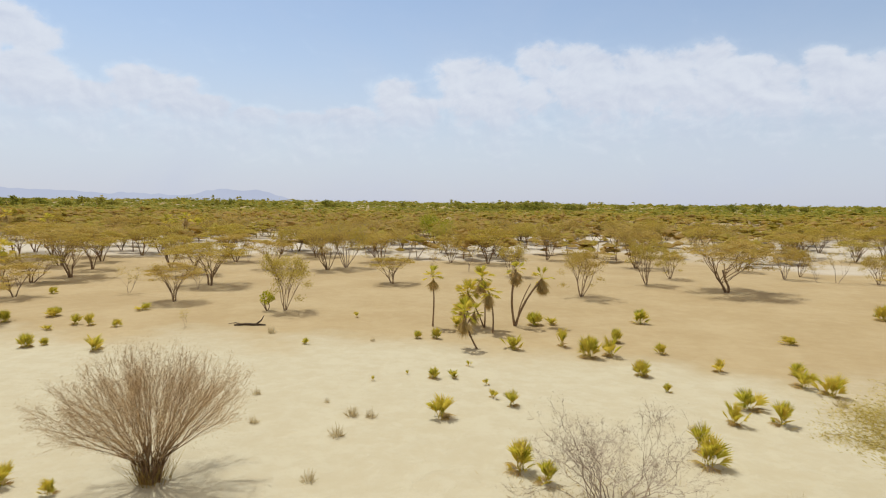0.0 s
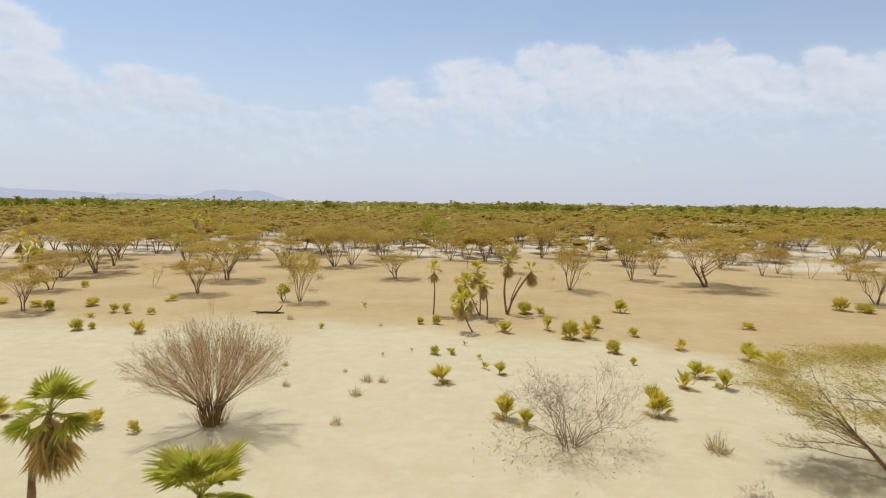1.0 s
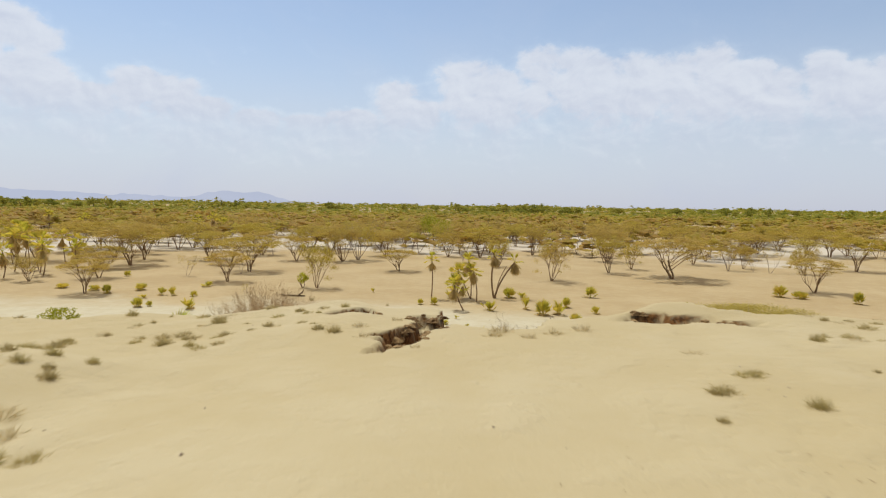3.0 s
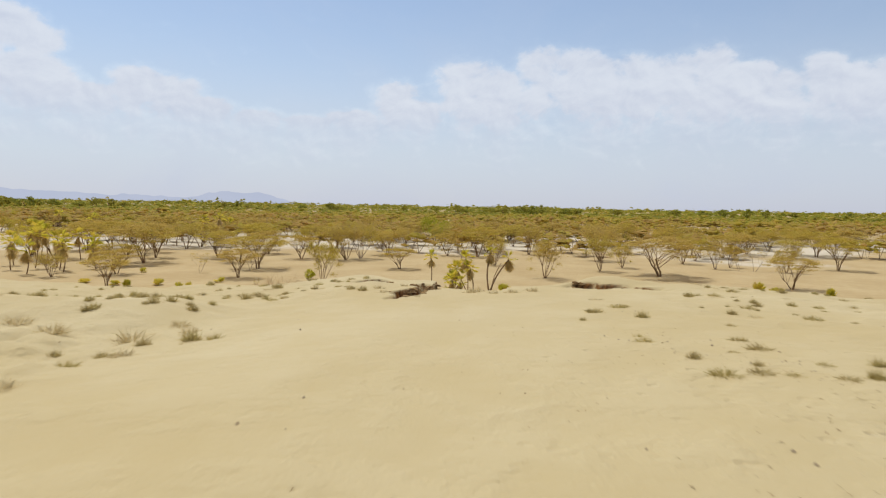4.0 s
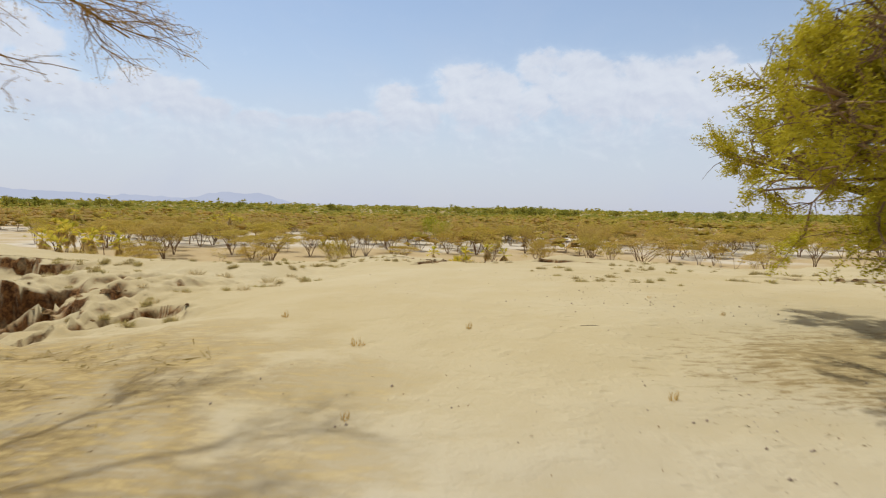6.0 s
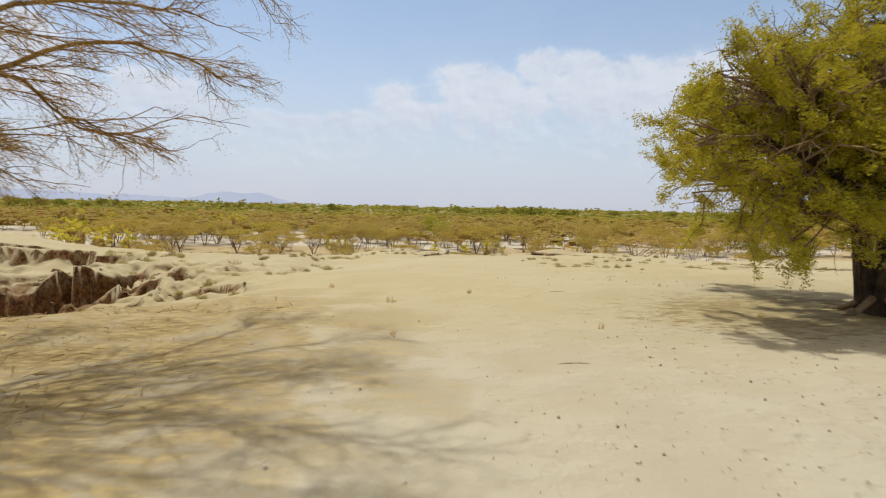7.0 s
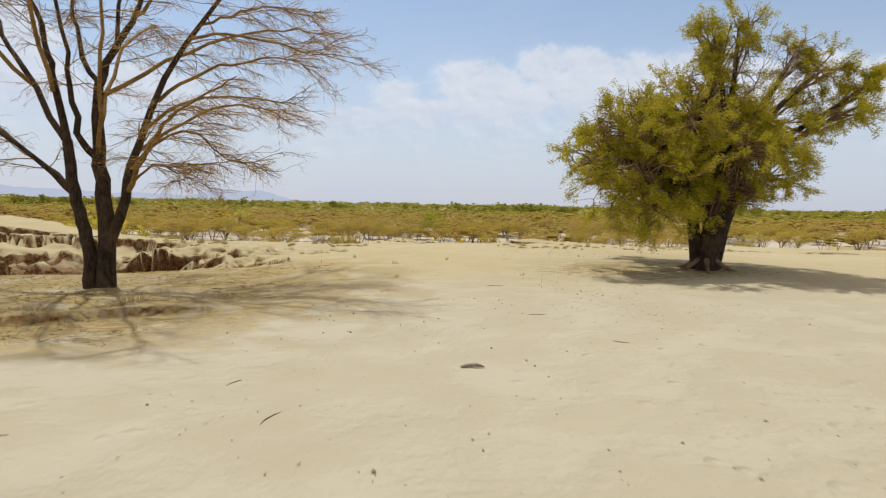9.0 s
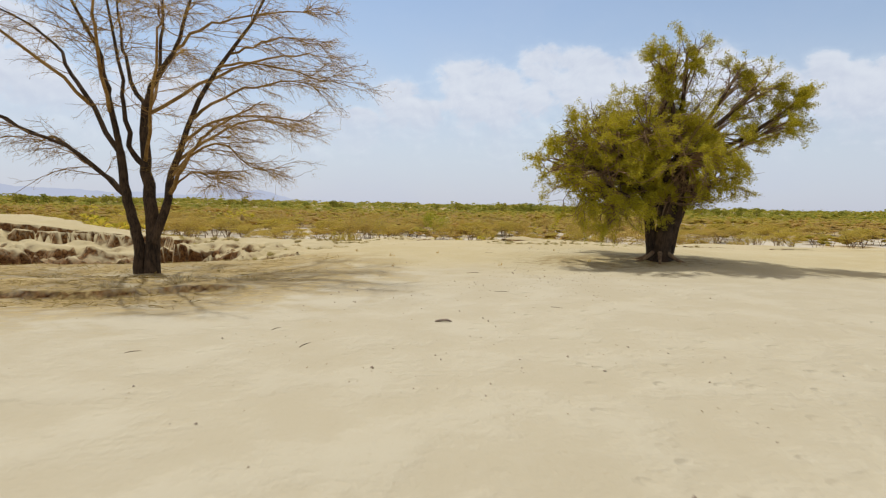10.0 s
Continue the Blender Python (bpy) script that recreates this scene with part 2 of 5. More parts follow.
def wood_material(name, green):
    m, N = material(name)
    geo = N.tree.nodes.new("ShaderNodeNewGeometry")
    p = N.vec('MULTIPLY', geo.outputs["Position"], (1, 1, 0))
    tree = N.noise(p, 0.16, 1.0)
    stand = N.noise(p, 0.012, 3.0)
    y = N.split(p)[1]
    mood = N.math('ADD', N.math('ADD', tree, N.math('MULTIPLY', stand, 0.6)), N.ramp(y, 260.0, 700.0, -0.10, 0.20))
    c = N.mix(N.ramp(mood, 0.62, 0.84), (0.58, 0.42, 0.14), (0.56, 0.47, 0.08))
    c = N.mix(N.ramp(mood, green, green + 0.16), c, (0.34, 0.36, 0.045))
    c = N.mix(N.math('MULTIPLY', geo.outputs["Random Per Island"], 0.25), c, (0.30, 0.23, 0.04))
    return finish(m, N, c, 0.8, thin=0.58)


LEAF_MIXED = wood_material("mixed_leaves", 0.86)
LEAF_PALM = leaf_material("palm_leaves", (0.32, 0.31, 0.025), (0.76, 0.70, 0.09), (0.74, 0.60, 0.10), 0.45, 0.8)
LEAF_FRESH = leaf_material("fresh_palm_leaves", (0.32, 0.36, 0.035), (0.58, 0.60, 0.10), (0.52, 0.48, 0.08), 0.5, 0.8)
LEAF_GOLD = leaf_material("faded_leaves", (0.46, 0.29, 0.06), (0.66, 0.44, 0.12), (0.50, 0.33, 0.09), 0.4, 0.8)
LEAF_DEAD = leaf_material("dead_fronds", (0.46, 0.33, 0.13), (0.70, 0.55, 0.27), (0.60, 0.46, 0.18), 0.45, 0.8)
LEAF_CRUMB = leaf_material("leaf_crumbs", (0.16, 0.10, 0.045), (0.34, 0.24, 0.12), (0.24, 0.16, 0.07), 0.1, 0.8)
STRAW = leaf_material("dry_grass", (0.46, 0.37, 0.20), (0.66, 0.56, 0.34), (0.56, 0.46, 0.25), 0.45, 0.8)
TUFTED = leaf_material("dull_grass", (0.33, 0.26, 0.11), (0.56, 0.46, 0.22), (0.48, 0.40, 0.16), 0.45, 0.8)
LEAF_FEATHER = leaf_material("feathery_leaves", (0.38, 0.30, 0.065), (0.60, 0.475, 0.13), (0.50, 0.41, 0.10), 0.45, 0.3)
BARK_DARK = bark_material("dark_bark", (0.022, 0.014, 0.008), (0.10, 0.062, 0.034))
THORN = bark_material("thorn_bark", (0.36, 0.25, 0.12), (0.66, 0.49, 0.28))
LEAF_FAR = leaf_material("far_leaves", (0.18, 0.20, 0.03), (0.38, 0.39, 0.06), (0.34, 0.31, 0.05), 0.4, 0.02)
BARK_BROWN = bark_material("brown_bark", (0.15, 0.09, 0.045), (0.33, 0.22, 0.12))
TWIG = bark_material("golden_twigs", (0.17, 0.095, 0.028), (0.40, 0.25, 0.085))
BARK_GREY = bark_material("grey_bark", (0.24, 0.18, 0.13), (0.44, 0.36, 0.28))
WOOD_GREY = bark_material("weathered_wood", (0.05, 0.035, 0.02), (0.14, 0.10, 0.065))


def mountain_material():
    m, N = material("glowing_haze_rock")
    # the ridge glows, with distance haze painted into its colour
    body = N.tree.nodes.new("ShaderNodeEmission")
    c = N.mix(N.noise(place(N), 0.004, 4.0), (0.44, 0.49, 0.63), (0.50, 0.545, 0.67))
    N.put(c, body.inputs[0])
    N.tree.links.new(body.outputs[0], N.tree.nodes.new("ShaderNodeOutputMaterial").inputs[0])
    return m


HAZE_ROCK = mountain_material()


# ---- mesh helpers ----
class Buf:
    """Gathers tubes and leaves for one mesh."""

    def __init__(self):
        self.v, self.q, self.t, self.n = [], [], [], 0

    def add(self, verts, quads=None, tris=None):
        if quads is not None and len(quads):
            self.q.append(np.asarray(quads) + self.n)
        if tris is not None and len(tris):
            self.t.append(np.asarray(tris) + self.n)
        self.v.append(np.asarray(verts, dtype=float))
        self.n += len(verts)

    def tube(self, pts, radii, sides=5):
        pts = np.asarray(pts, float)
        radii = np.asarray(radii, float)
        k = len(pts)
        tan = np.gradient(pts, axis=0)
        tan /= np.linalg.norm(tan, axis=1)[:, None] + 1e-9
        ref = np.array((0.0, 0.0, 1.0)) if abs(tan[0, 2]) < 0.9 else np.array((1.0, 0.0, 0.0))
        a = np.cross(tan, ref)
        a /= np.linalg.norm(a, axis=1)[:, None] + 1e-9
        b = np.cross(tan, a)
        th = np.arange(sides) * 2 * np.pi / sides
        ring = a[:, None, :] * np.cos(th)[None, :, None] + b[:, None, :] * np.sin(th)[None, :, None]
        verts = (pts[:, None, :] + ring * radii[:, None, None]).reshape(-1, 3)
        i = np.arange(k - 1)[:, None] * sides
        j = np.arange(sides)[None, :]
        j2 = (j + 1) % sides
        quads = np.stack((i + j, i + j2, i + sides + j2, i + sides + j), axis=-1).reshape(-1, 4)
        self.add(verts, quads)

    def leaves(self, centers, length, width, rng, flat=0.0, tri=False):
        """Small pointed blades of random turn; flat pulls them level."""
        c = np.asarray(centers, float)
        n = len(c)
        if not n:
            return
        d = rng.normal(size=(n, 3))
        d[:, 2] *= 1 - flat
        d /= np.linalg.norm(d, axis=1)[:, None]
        e = np.cross(d, rng.normal(size=(n, 3)))
        e[:, 2] *= 1 - flat
        e /= np.linalg.norm(e, axis=1)[:, None] + 1e-9
        ln = (length * rng.uniform(0.6, 1.3, n))[:, None]
        wd = (width * rng.uniform(0.6, 1.3, n))[:, None]
        if tri:
            self.add(np.stack((c - d * ln * 0.5 - e * wd * 0.5, c - d * ln * 0.5 + e * wd * 0.5, c + d * ln * 0.5), axis=1).reshape(-1, 3), None, np.arange(n * 3).reshape(n, 3))
            return
        verts = np.stack((c - d * ln * 0.5, c + e * wd * 0.5, c + d * ln * 0.5, c - e * wd * 0.5), axis=1).reshape(-1, 3)
        self.add(verts, np.arange(n * 4).reshape(n, 4))

    def mesh(self, name, mat, smooth=False):
        v = np.concatenate(self.v)
        q = np.concatenate(self.q) if self.q else np.zeros((0, 4), int)
        t = np.concatenate(self.t) if self.t else np.zeros((0, 3), int)
        me = bpy.data.meshes.new(name)
        me.vertices.add(len(v))
        me.vertices.foreach_set("co", v.ravel())
        loops = np.concatenate((q.ravel(), t.ravel()))
        me.loops.add(len(loops))
        me.loops.foreach_set("vertex_index", loops.astype(np.int32))
        size = np.concatenate((np.full(len(q), 4), np.full(len(t), 3)))
        me.polygons.add(len(size))
        me.polygons.foreach_set("loop_start", (np.cumsum(size) - size).astype(np.int32))
        me.polygons.foreach_set("use_smooth", np.full(len(size), smooth))
        me.update(calc_edges=True)
        me.materials.append(mat)
        return me


def part(name, mesh, parent, label=""):
    ob = new(name, mesh)
    ob.parent = parent
    return tagged(ob, label) if label else ob


def unit(v):
    v = np.asarray(v, float)
    return v / (np.linalg.norm(v) + 1e-9)


def bough(p, d, length, n, rng, wander=0.25, lift=0.0):
    """A wandering line of n steps from p along d; lift bends it up or, when negative, down."""
    pts = [np.asarray(p, float)]
    d = unit(d)
    for _ in range(n):
        d = unit(d + rng.normal(size=3) * wander + np.array((0, 0, lift)))
        pts.append(pts[-1] + d * length / n)
    return np.array(pts)


def spread(d, angle, rng):
    """A way that leans off d by about that angle."""
    side = unit(np.cross(d, rng.normal(size=3)))
    return unit(unit(d) * math.cos(angle) + side * math.sin(angle))


def thing(name, label, category, group="", at=(0, 0, 0)):
    ob = new(name)
    ob.empty_display_size = 0.3
    ob.location = at
    return tagged(ob, label, category, group)


# ---- ground ----
def hashed(ix, iy, seed):
    h = (ix.astype(np.int64) * 374761393 + iy.astype(np.int64) * 668265263 + seed * 974711) & 0xFFFFFFFF
    h = ((h ^ (h >> 13)) * 1274126177) & 0xFFFFFFFF
    return ((h ^ (h >> 16)) & 0xFFFF) / 65535.0


def lumps(x, y, seed=0):
    """Smooth noise from -1 to 1, one lump to the metre."""
    ix, iy = np.floor(x), np.floor(y)
    fx, fy = x - ix, y - iy
    fx, fy = fx * fx * (3 - 2 * fx), fy * fy * (3 - 2 * fy)
    a, b = hashed(ix, iy, seed), hashed(ix + 1, iy, seed)
    c, d = hashed(ix, iy + 1, seed), hashed(ix + 1, iy + 1, seed)
    return ((a * (1 - fx) + b * fx) * (1 - fy) + (c * (1 - fx) + d * fx) * fy) * 2 - 1


def step(a, b, v):
    t = np.clip((v - a) / (b - a), 0, 1)
    return t * t * (3 - 2 * t)


LOW = -9.5
# gullies: points (x, y, half width, depth) from head to mouth
GULLIES = (
    ((-0.95, 37.9, 0.12, 0.2), (-0.85, 38.4, 0.24, 0.36), (-0.55, 39.4, 0.28, 0.50), (-0.30, 40.4, 0.30, 0.60), (0.0, 41.4, 0.34, 0.70)),
    ((-1.0, 39.3, 0.12, 0.3), (-0.5, 39.9, 0.25, 0.5)),
    ((3.7, 41.3, 0.15, 0.2), (4.5, 41.4, 0.35, 0.38), (5.6, 41.2, 0.32, 0.30), (6.6, 40.9, 0.2, 0.15)),
    ((-2.35, 41.5, 0.10, 0.3), (-2.0, 41.6, 0.16, 0.5), (-1.55, 41.8, 0.24, 0.9)),
    ((8.6, 34.2, 0.15, 0.25), (11, 33.2, 0.7, 0.7), (16, 32.4, 1.2, 1.0), (30, 33, 1.6, 1.2)),
    ((-13.0, 41.0, 0.15, 0.3), (-16, 40.2, 0.8, 0.8), (-20, 39, 1.2, 1.1), (-28, 38, 1.6, 1.2)),
)
# low scarps left of the path that face the trees: y of the face, slope of its line, x where it begins, full height
SCARPS = ((27.2, 0.06, -3.2, 0.34), (28.9, 0.10, -5.9, 0.70), (30.8, -0.06, -7.8, 1.35), (33.8, 0.05, -10.6, 0.40), (37.2, 0.0, -11.5, 0.60))


def ground_z(x, y):
    """Height of the ground: a sandy bank that breaks off, with gullies, to a plain."""
    x, y = np.asarray(x, float), np.asarray(y, float)
    rag = lumps(x / 5.5, y * 0 + 3.3, 5) * 1.1 + lumps(x / 1.7, y / 3.0, 6) * 0.45 + lumps(x / 0.6, y / 0.9, 7) * 0.16
    edge = 42.4 + 0.5 * np.exp(-((x + 2.8) / 1.8) ** 2) - 0.9 * np.exp(-((x - 1.6) / 1.5) ** 2) - 1.5 * step(-0.2, 0.3, x + lumps(x / 0.4, y / 0.35, 8) * 0.15) * step(2.6, 1.2, x + lumps(x / 0.7, y / 0.5, 9) * 0.4) + 0.9 * np.exp(-((x - 5.2) / 1.5) ** 2)
    edge = edge - 2.0 * step(7.6, 11, x) + 1.4 * step(-9, -16, x) + 4.0 * step(-18, -32, x) + rag
    s = y - edge
    top = -0.5 * step(26, 41, y) * step(-30, -16, x) - 0.45 * step(-0.5, -6, x) * step(22, 28, y) * step(-22, -12, x) * (1 - 0.9 * np.exp(-((y - 37.0) / 1.7) ** 2) * step(-3.6, -6.2, x))
    top = top + 0.04 * np.exp(-(((x - 7.4) / 4.0) ** 2 + ((y - 23.8) / 4.0) ** 2)) + 0.22 * np.exp(-(((x - 5.4) / 1.8) ** 2 + ((y - 42.6) / 0.9) ** 2))
    top = top - 0.15 * step(-1.5, -4.5, x) * step(12.5, 15.0, y) * step(25, 22, y) - 0.05 * step(24, 20, y)
    top = top + 0.35 * step(-18, -30, x) * step(30, 42, y)
    top = top + 0.15 * step(-0.8, -2.2, x) * step(-10.0, -6.5, x) * step(36, 41.5, y)
    ripple = lumps(x / 4.2, y / 4.2, 11) * 0.07 + lumps(x / 1.4, y / 1.1, 12) * 0.028
    crest = step(27, 36, y) * np.clip(step(0, -4, x) + step(3, 7, x), 0, 1)
    ripple = ripple + crest * (lumps(x / 0.9, y / 0.8, 13) * 0.05 + lumps(x / 0.35, y / 0.35, 14) * 0.02)
    top = top + ripple
    # turf ledge in front of the bare tree
    ledge = 15.05 + lumps(x / 1.3, y * 0, 21) * 0.22 + lumps(x / 0.4, y * 0, 22) * 0.10 + lumps(x / 0.15, y * 0, 23) * 0.04 + 0.28 * np.maximum(0, x + 7.0)
    top = top + (0.15 * step(0.0, 0.07, y - ledge) * step(18.4, 16.6, y) + 0.035 * lumps(x / 0.5, y / 0.3, 24) * step(0.0, 0.3, y - ledge) * step(23, 20, y)) * step(-2.2, -4.0, x)
    for k, (fy, slope, fx, height) in enumerate(SCARPS):
        face = fy + (x - fx) * slope + lumps(x / 2.1, y * 0, 80 + k) * 1.0 + lumps(x / 0.75, y / 1.3, 85 + k) * 0.75 + lumps(x / 0.28, y / 0.35, 90 + k) * 0.30 + lumps(x / 0.13, y / 0.17, 60 + k) * 0.10
        grown = step(0, -2.6, x - fx + lumps(x / 0.7, y / 0.7, 95 + k) * 0.5)
        apron = 0.10 + 0.8 * step(0.2, 0.8, lumps(x / 1.1, y / 2.5, 70 + k)) + 0.35 * step(0.3, 0.8, lumps(x / 0.4, y / 1.0, 74 + k))
        fall = 1 - step(0.0, 1.0, (y - face + apron * 0.5) / apron)
        top = top - height * grown * step(20.0, 26.3, y) * fall * (1 + 0.35 * lumps(x / 0.6, y / 0.6, 99))
    # crumbling fins and hummocks between the cuts
    basin = step(-4.0, -7.0, x) * step(25.6, 27.2, y) * step(36.5, 33.0, y)
    top = top + basin * (0.10 * lumps(x / 0.45, y / 0.4, 103) + 0.06 * lumps(x / 0.2, y / 0.2, 104))
    top = top + basin * (0.55 * np.maximum(0, 0.45 - np.abs(lumps(x / 0.8, y / 1.5, 101))) - 0.35 * np.maximum(0, lumps(x / 0.9, y / 1.1, 102)))
    for run in GULLIES:
        cut = np.zeros_like(x)
        for (ax, ay, aw, ad), (bx, by, bw, bd) in zip(run[:-1], run[1:]):
            dx, dy = bx - ax, by - ay
            k = np.clip(((x - ax) * dx + (y - ay) * dy) / (dx * dx + dy * dy), 0, 1)
            far = np.hypot(x - ax - k * dx, y - ay - k * dy)
            far = far + lumps(x / 0.55, y / 0.55, 31) * 0.34 * np.minimum(1, aw * 2) + lumps(x / 0.24, y / 0.24, 32) * 0.13
            w, d = aw + k * (bw - aw), ad + k * (bd - ad)
            inner = far + 0.22 * lumps(x / 0.42, y / 0.36, 34) + 0.12
            cut = np.maximum(cut, d * (0.42 * (1 - step(w * 0.85, w * 0.85 + 0.10, far)) + 0.58 * (1 - step(w * 0.66, w * 0.66 + 0.12, inner))))
        top = top - cut * (1 + 0.15 * lumps(x / 0.5, y / 0.5, 33))
    fall = 2.3 * step(0, 0.9, s) + 6.5 * step(0.5, 12.5, s) ** 0.85 * step(0.4, 1.2, s)
    z = top - fall
    plain = LOW + lumps(x / 19, y / 19, 41) * 0.14 + lumps(x / 4, y / 4, 42) * 0.05
    return np.where(s > 0, np.maximum(z, plain), z) * (s < 14) + plain * (s >= 14)


def grow_axis(start, first, factor, stop):
    out, d = [start], first
    while abs(out[-1]) < stop:
        out.append(out[-1] + d)
        d *= factor
    return out[1:]


def make_ground():
    xs = np.concatenate((np.array(grow_axis(-22.0, -0.25, 1.11, 4600))[::-1], np.arange(-22, -14.0, 0.16), np.arange(-14.0, -3.0, 0.10), np.arange(-3.0, 1.5, 0.06), np.arange(1.5, 14.01, 0.17), grow_axis(14.01, 0.25, 1.11, 4600)))
    ys = np.concatenate((np.array(grow_axis(6.0, -0.4, 1.3, 300))[::-1], np.arange(6, 13.4, 0.3), np.arange(13.5, 14.9, 0.15), np.arange(15.0, 17.4, 0.05), np.arange(17.45, 24.9, 0.22), np.arange(25.0, 34.0, 0.09), np.arange(34.0, 37.0, 0.13), np.arange(37.1, 43.5, 0.07), np.arange(43.6, 46.6, 0.25),
                         np.arange(46.8, 70, 0.6), np.arange(70, 240, 2.5), grow_axis(240.0, 3.0, 1.09, 4600)))
    X, Y = np.meshgrid(xs, ys)
    Z = ground_z(X, Y)
    b = Buf()
    nx, ny = len(xs), len(ys)
    i = np.arange(ny - 1)[:, None] * nx
    j = np.arange(nx - 1)[None, :]
    quads = np.stack((i + j, i + j + 1, i + nx + j + 1, i + nx + j), axis=-1).reshape(-1, 4)
    b.add(np.stack((X, Y, Z), axis=-1).reshape(-1, 3), quads)
    tagged(new("ground", b.mesh("ground", SAND, True)), "pale sandy bank with eroded gullies above a sandy plain", "ground", kind="structure")


make_ground()


def on_ground(x, y):
    return float(ground_z(np.array([x]), np.array([y]))[0])


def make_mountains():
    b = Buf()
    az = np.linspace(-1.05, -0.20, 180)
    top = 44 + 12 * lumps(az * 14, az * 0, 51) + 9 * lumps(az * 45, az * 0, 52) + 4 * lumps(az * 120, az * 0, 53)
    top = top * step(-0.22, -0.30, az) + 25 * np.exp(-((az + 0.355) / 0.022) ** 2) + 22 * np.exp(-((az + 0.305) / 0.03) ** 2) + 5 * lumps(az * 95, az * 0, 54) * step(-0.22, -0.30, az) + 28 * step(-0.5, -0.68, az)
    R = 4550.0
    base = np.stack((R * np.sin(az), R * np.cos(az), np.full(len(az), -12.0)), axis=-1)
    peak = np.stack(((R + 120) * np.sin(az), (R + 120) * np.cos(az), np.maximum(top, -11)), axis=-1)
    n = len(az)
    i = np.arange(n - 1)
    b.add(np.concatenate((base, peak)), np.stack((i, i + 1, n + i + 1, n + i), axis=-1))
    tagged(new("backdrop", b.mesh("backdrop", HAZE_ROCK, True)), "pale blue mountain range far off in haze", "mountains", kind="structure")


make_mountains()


# ---- trees of the plain ----
def acacia_meshes(kind, seed):
    """Trunk and crown for a tree about 6 m high and 8 m wide. kind 0: flat umbrella; 1: fan of upright stems; 2: sparse and half bare."""
    rng = np.random.default_rng(seed)
    wood, crown, tips = Buf(), Buf(), []
    stems = (rng.integers(2, 4), rng.integers(5, 8), rng.integers(2, 4))[kind]
    turn0 = rng.uniform(0, 6.28)
    for s in range(stems):
        th = turn0 + s * 6.28 / stems + rng.normal() * 0.3
        out = (0.38, 0.50, 0.42)[kind] * rng.uniform(0.7, 1.25)
        length = (2.5, 3.3, 2.6)[kind] * rng.uniform(0.85, 1.15)
        r = (0.11, 0.065, 0.06)[kind] * rng.uniform(0.8, 1.15)
        line = bough((math.cos(th) * 0.12, math.sin(th) * 0.12, -0.1), (math.cos(th) * out, math.sin(th) * out, 1.0), length, 6, rng, 0.12, 0.02)
        wood.tube(line, np.linspace(r, r * 0.55, 7), 6)
        for k in range((6, 5, 4)[kind]):
            q = line[rng.integers(3, 7)]
            turn = th + rng.normal() * (1.0, 0.8, 0.9)[kind]
            reach = (3.7, 2.9, 2.2)[kind] * rng.uniform(0.45, 1.0)
            top = ((5.9 - 0.085 * reach ** 2) * rng.uniform(0.84, 1.0), 5.7 * rng.uniform(0.75, 1.0), 5.4 * rng.uniform(0.7, 1.0))[kind]
            end = np.array((line[0, 0] + math.cos(turn) * reach + (q[0] - line[0, 0]) * 0.5, line[0, 1] + math.sin(turn) * reach + (q[1] - line[0, 1]) * 0.5, top))
            f = np.linspace(0, 1, 6)[:, None]
            l2 = q + (end - q) * f + rng.normal(size=(6, 3)) * 0.10 * np.sin(f * 3.14)
            l2[:, 2] += (0.35, 0.0, 0.1)[kind] * np.sin(f[:, 0] * 3.14)
            wood.tube(l2[[0, 2, 3, 5]], np.linspace(r * 0.36, r * 0.10, 4), 3)
            for m in range((5, 4, 3)[kind]):
                q2 = l2[rng.integers(2, 6)]
                d3 = unit(spread(l2[-1] - l2[0], 0.8, rng) * np.array((1, 1, (0.35, 1, 0.7)[kind])) + np.array((0, 0, (0.05, 0.45, 0.2)[kind])))
                l3 = bough(q2, d3, rng.uniform(0.6, 1.2), 2, rng, 0.2)
                l3[:, 2] = np.minimum(l3[:, 2], 6.0)
                wood.tube(l3[[0, 2]], (0.014, 0.006), 3)
                tips += [l3[1], l3[2], (l3[1] + l3[2]) / 2]
    tips = np.array(tips)
    pads = (34, 26, 8)[kind]
    th, rr = rng.uniform(0, 6.28, pads), (4.0, 3.4, 2.8)[kind] * np.sqrt(rng.uniform(0.02, 1.0, pads))
    z = (5.85 - 0.09 * rr ** 2 - rng.exponential(0.35, pads), 5.8 - 0.14 * rr ** 2 - rng.exponential(0.7, pads), 5.2 - rng.exponential(0.8, pads))[kind]
    pad = np.stack((rr * np.cos(th), rr * np.sin(th), z), axis=-1)
    n = (170, 120, 48)[kind]
    cc = np.repeat(pad, n, axis=0) + rng.normal(size=(pads * n, 3)) * np.array(((0.46, 0.46, 0.08), (0.42, 0.42, 0.20), (0.4, 0.4, 0.14))[kind])
    crown.leaves(cc, 0.26, 0.07, rng, (0.7, 0.5, 0.5)[kind], True)
    body = cc[rng.integers(0, len(cc), (34, 0, 0)[kind])]
    for q in body:
        k = np.arange(6) * 1.0472
        rad = rng.uniform(0.14, 0.34) * rng.uniform(0.6, 1.3, 6)
        ring = np.stack((q[0] + np.cos(k) * rad, q[1] + np.sin(k) * rad, q[2] + rng.normal(size=6) * 0.03), axis=-1)
        crown.add(np.vstack((ring, q + np.array((0, 0, 0.10)))), None, [(i, (i + 1) % 6, 6) for i in range(6)])
    per = (8, 7, 5)[kind]
    c = np.repeat(tips, per, axis=0)
    c = c + rng.normal(size=c.shape) * np.array(((0.36, 0.36, 0.11), (0.24, 0.24, 0.22), (0.22, 0.22, 0.14))[kind])
    crown.leaves(c, 0.28, 0.075, rng, (0.7, 0.5, 0.5)[kind], True)
    return wood, crown


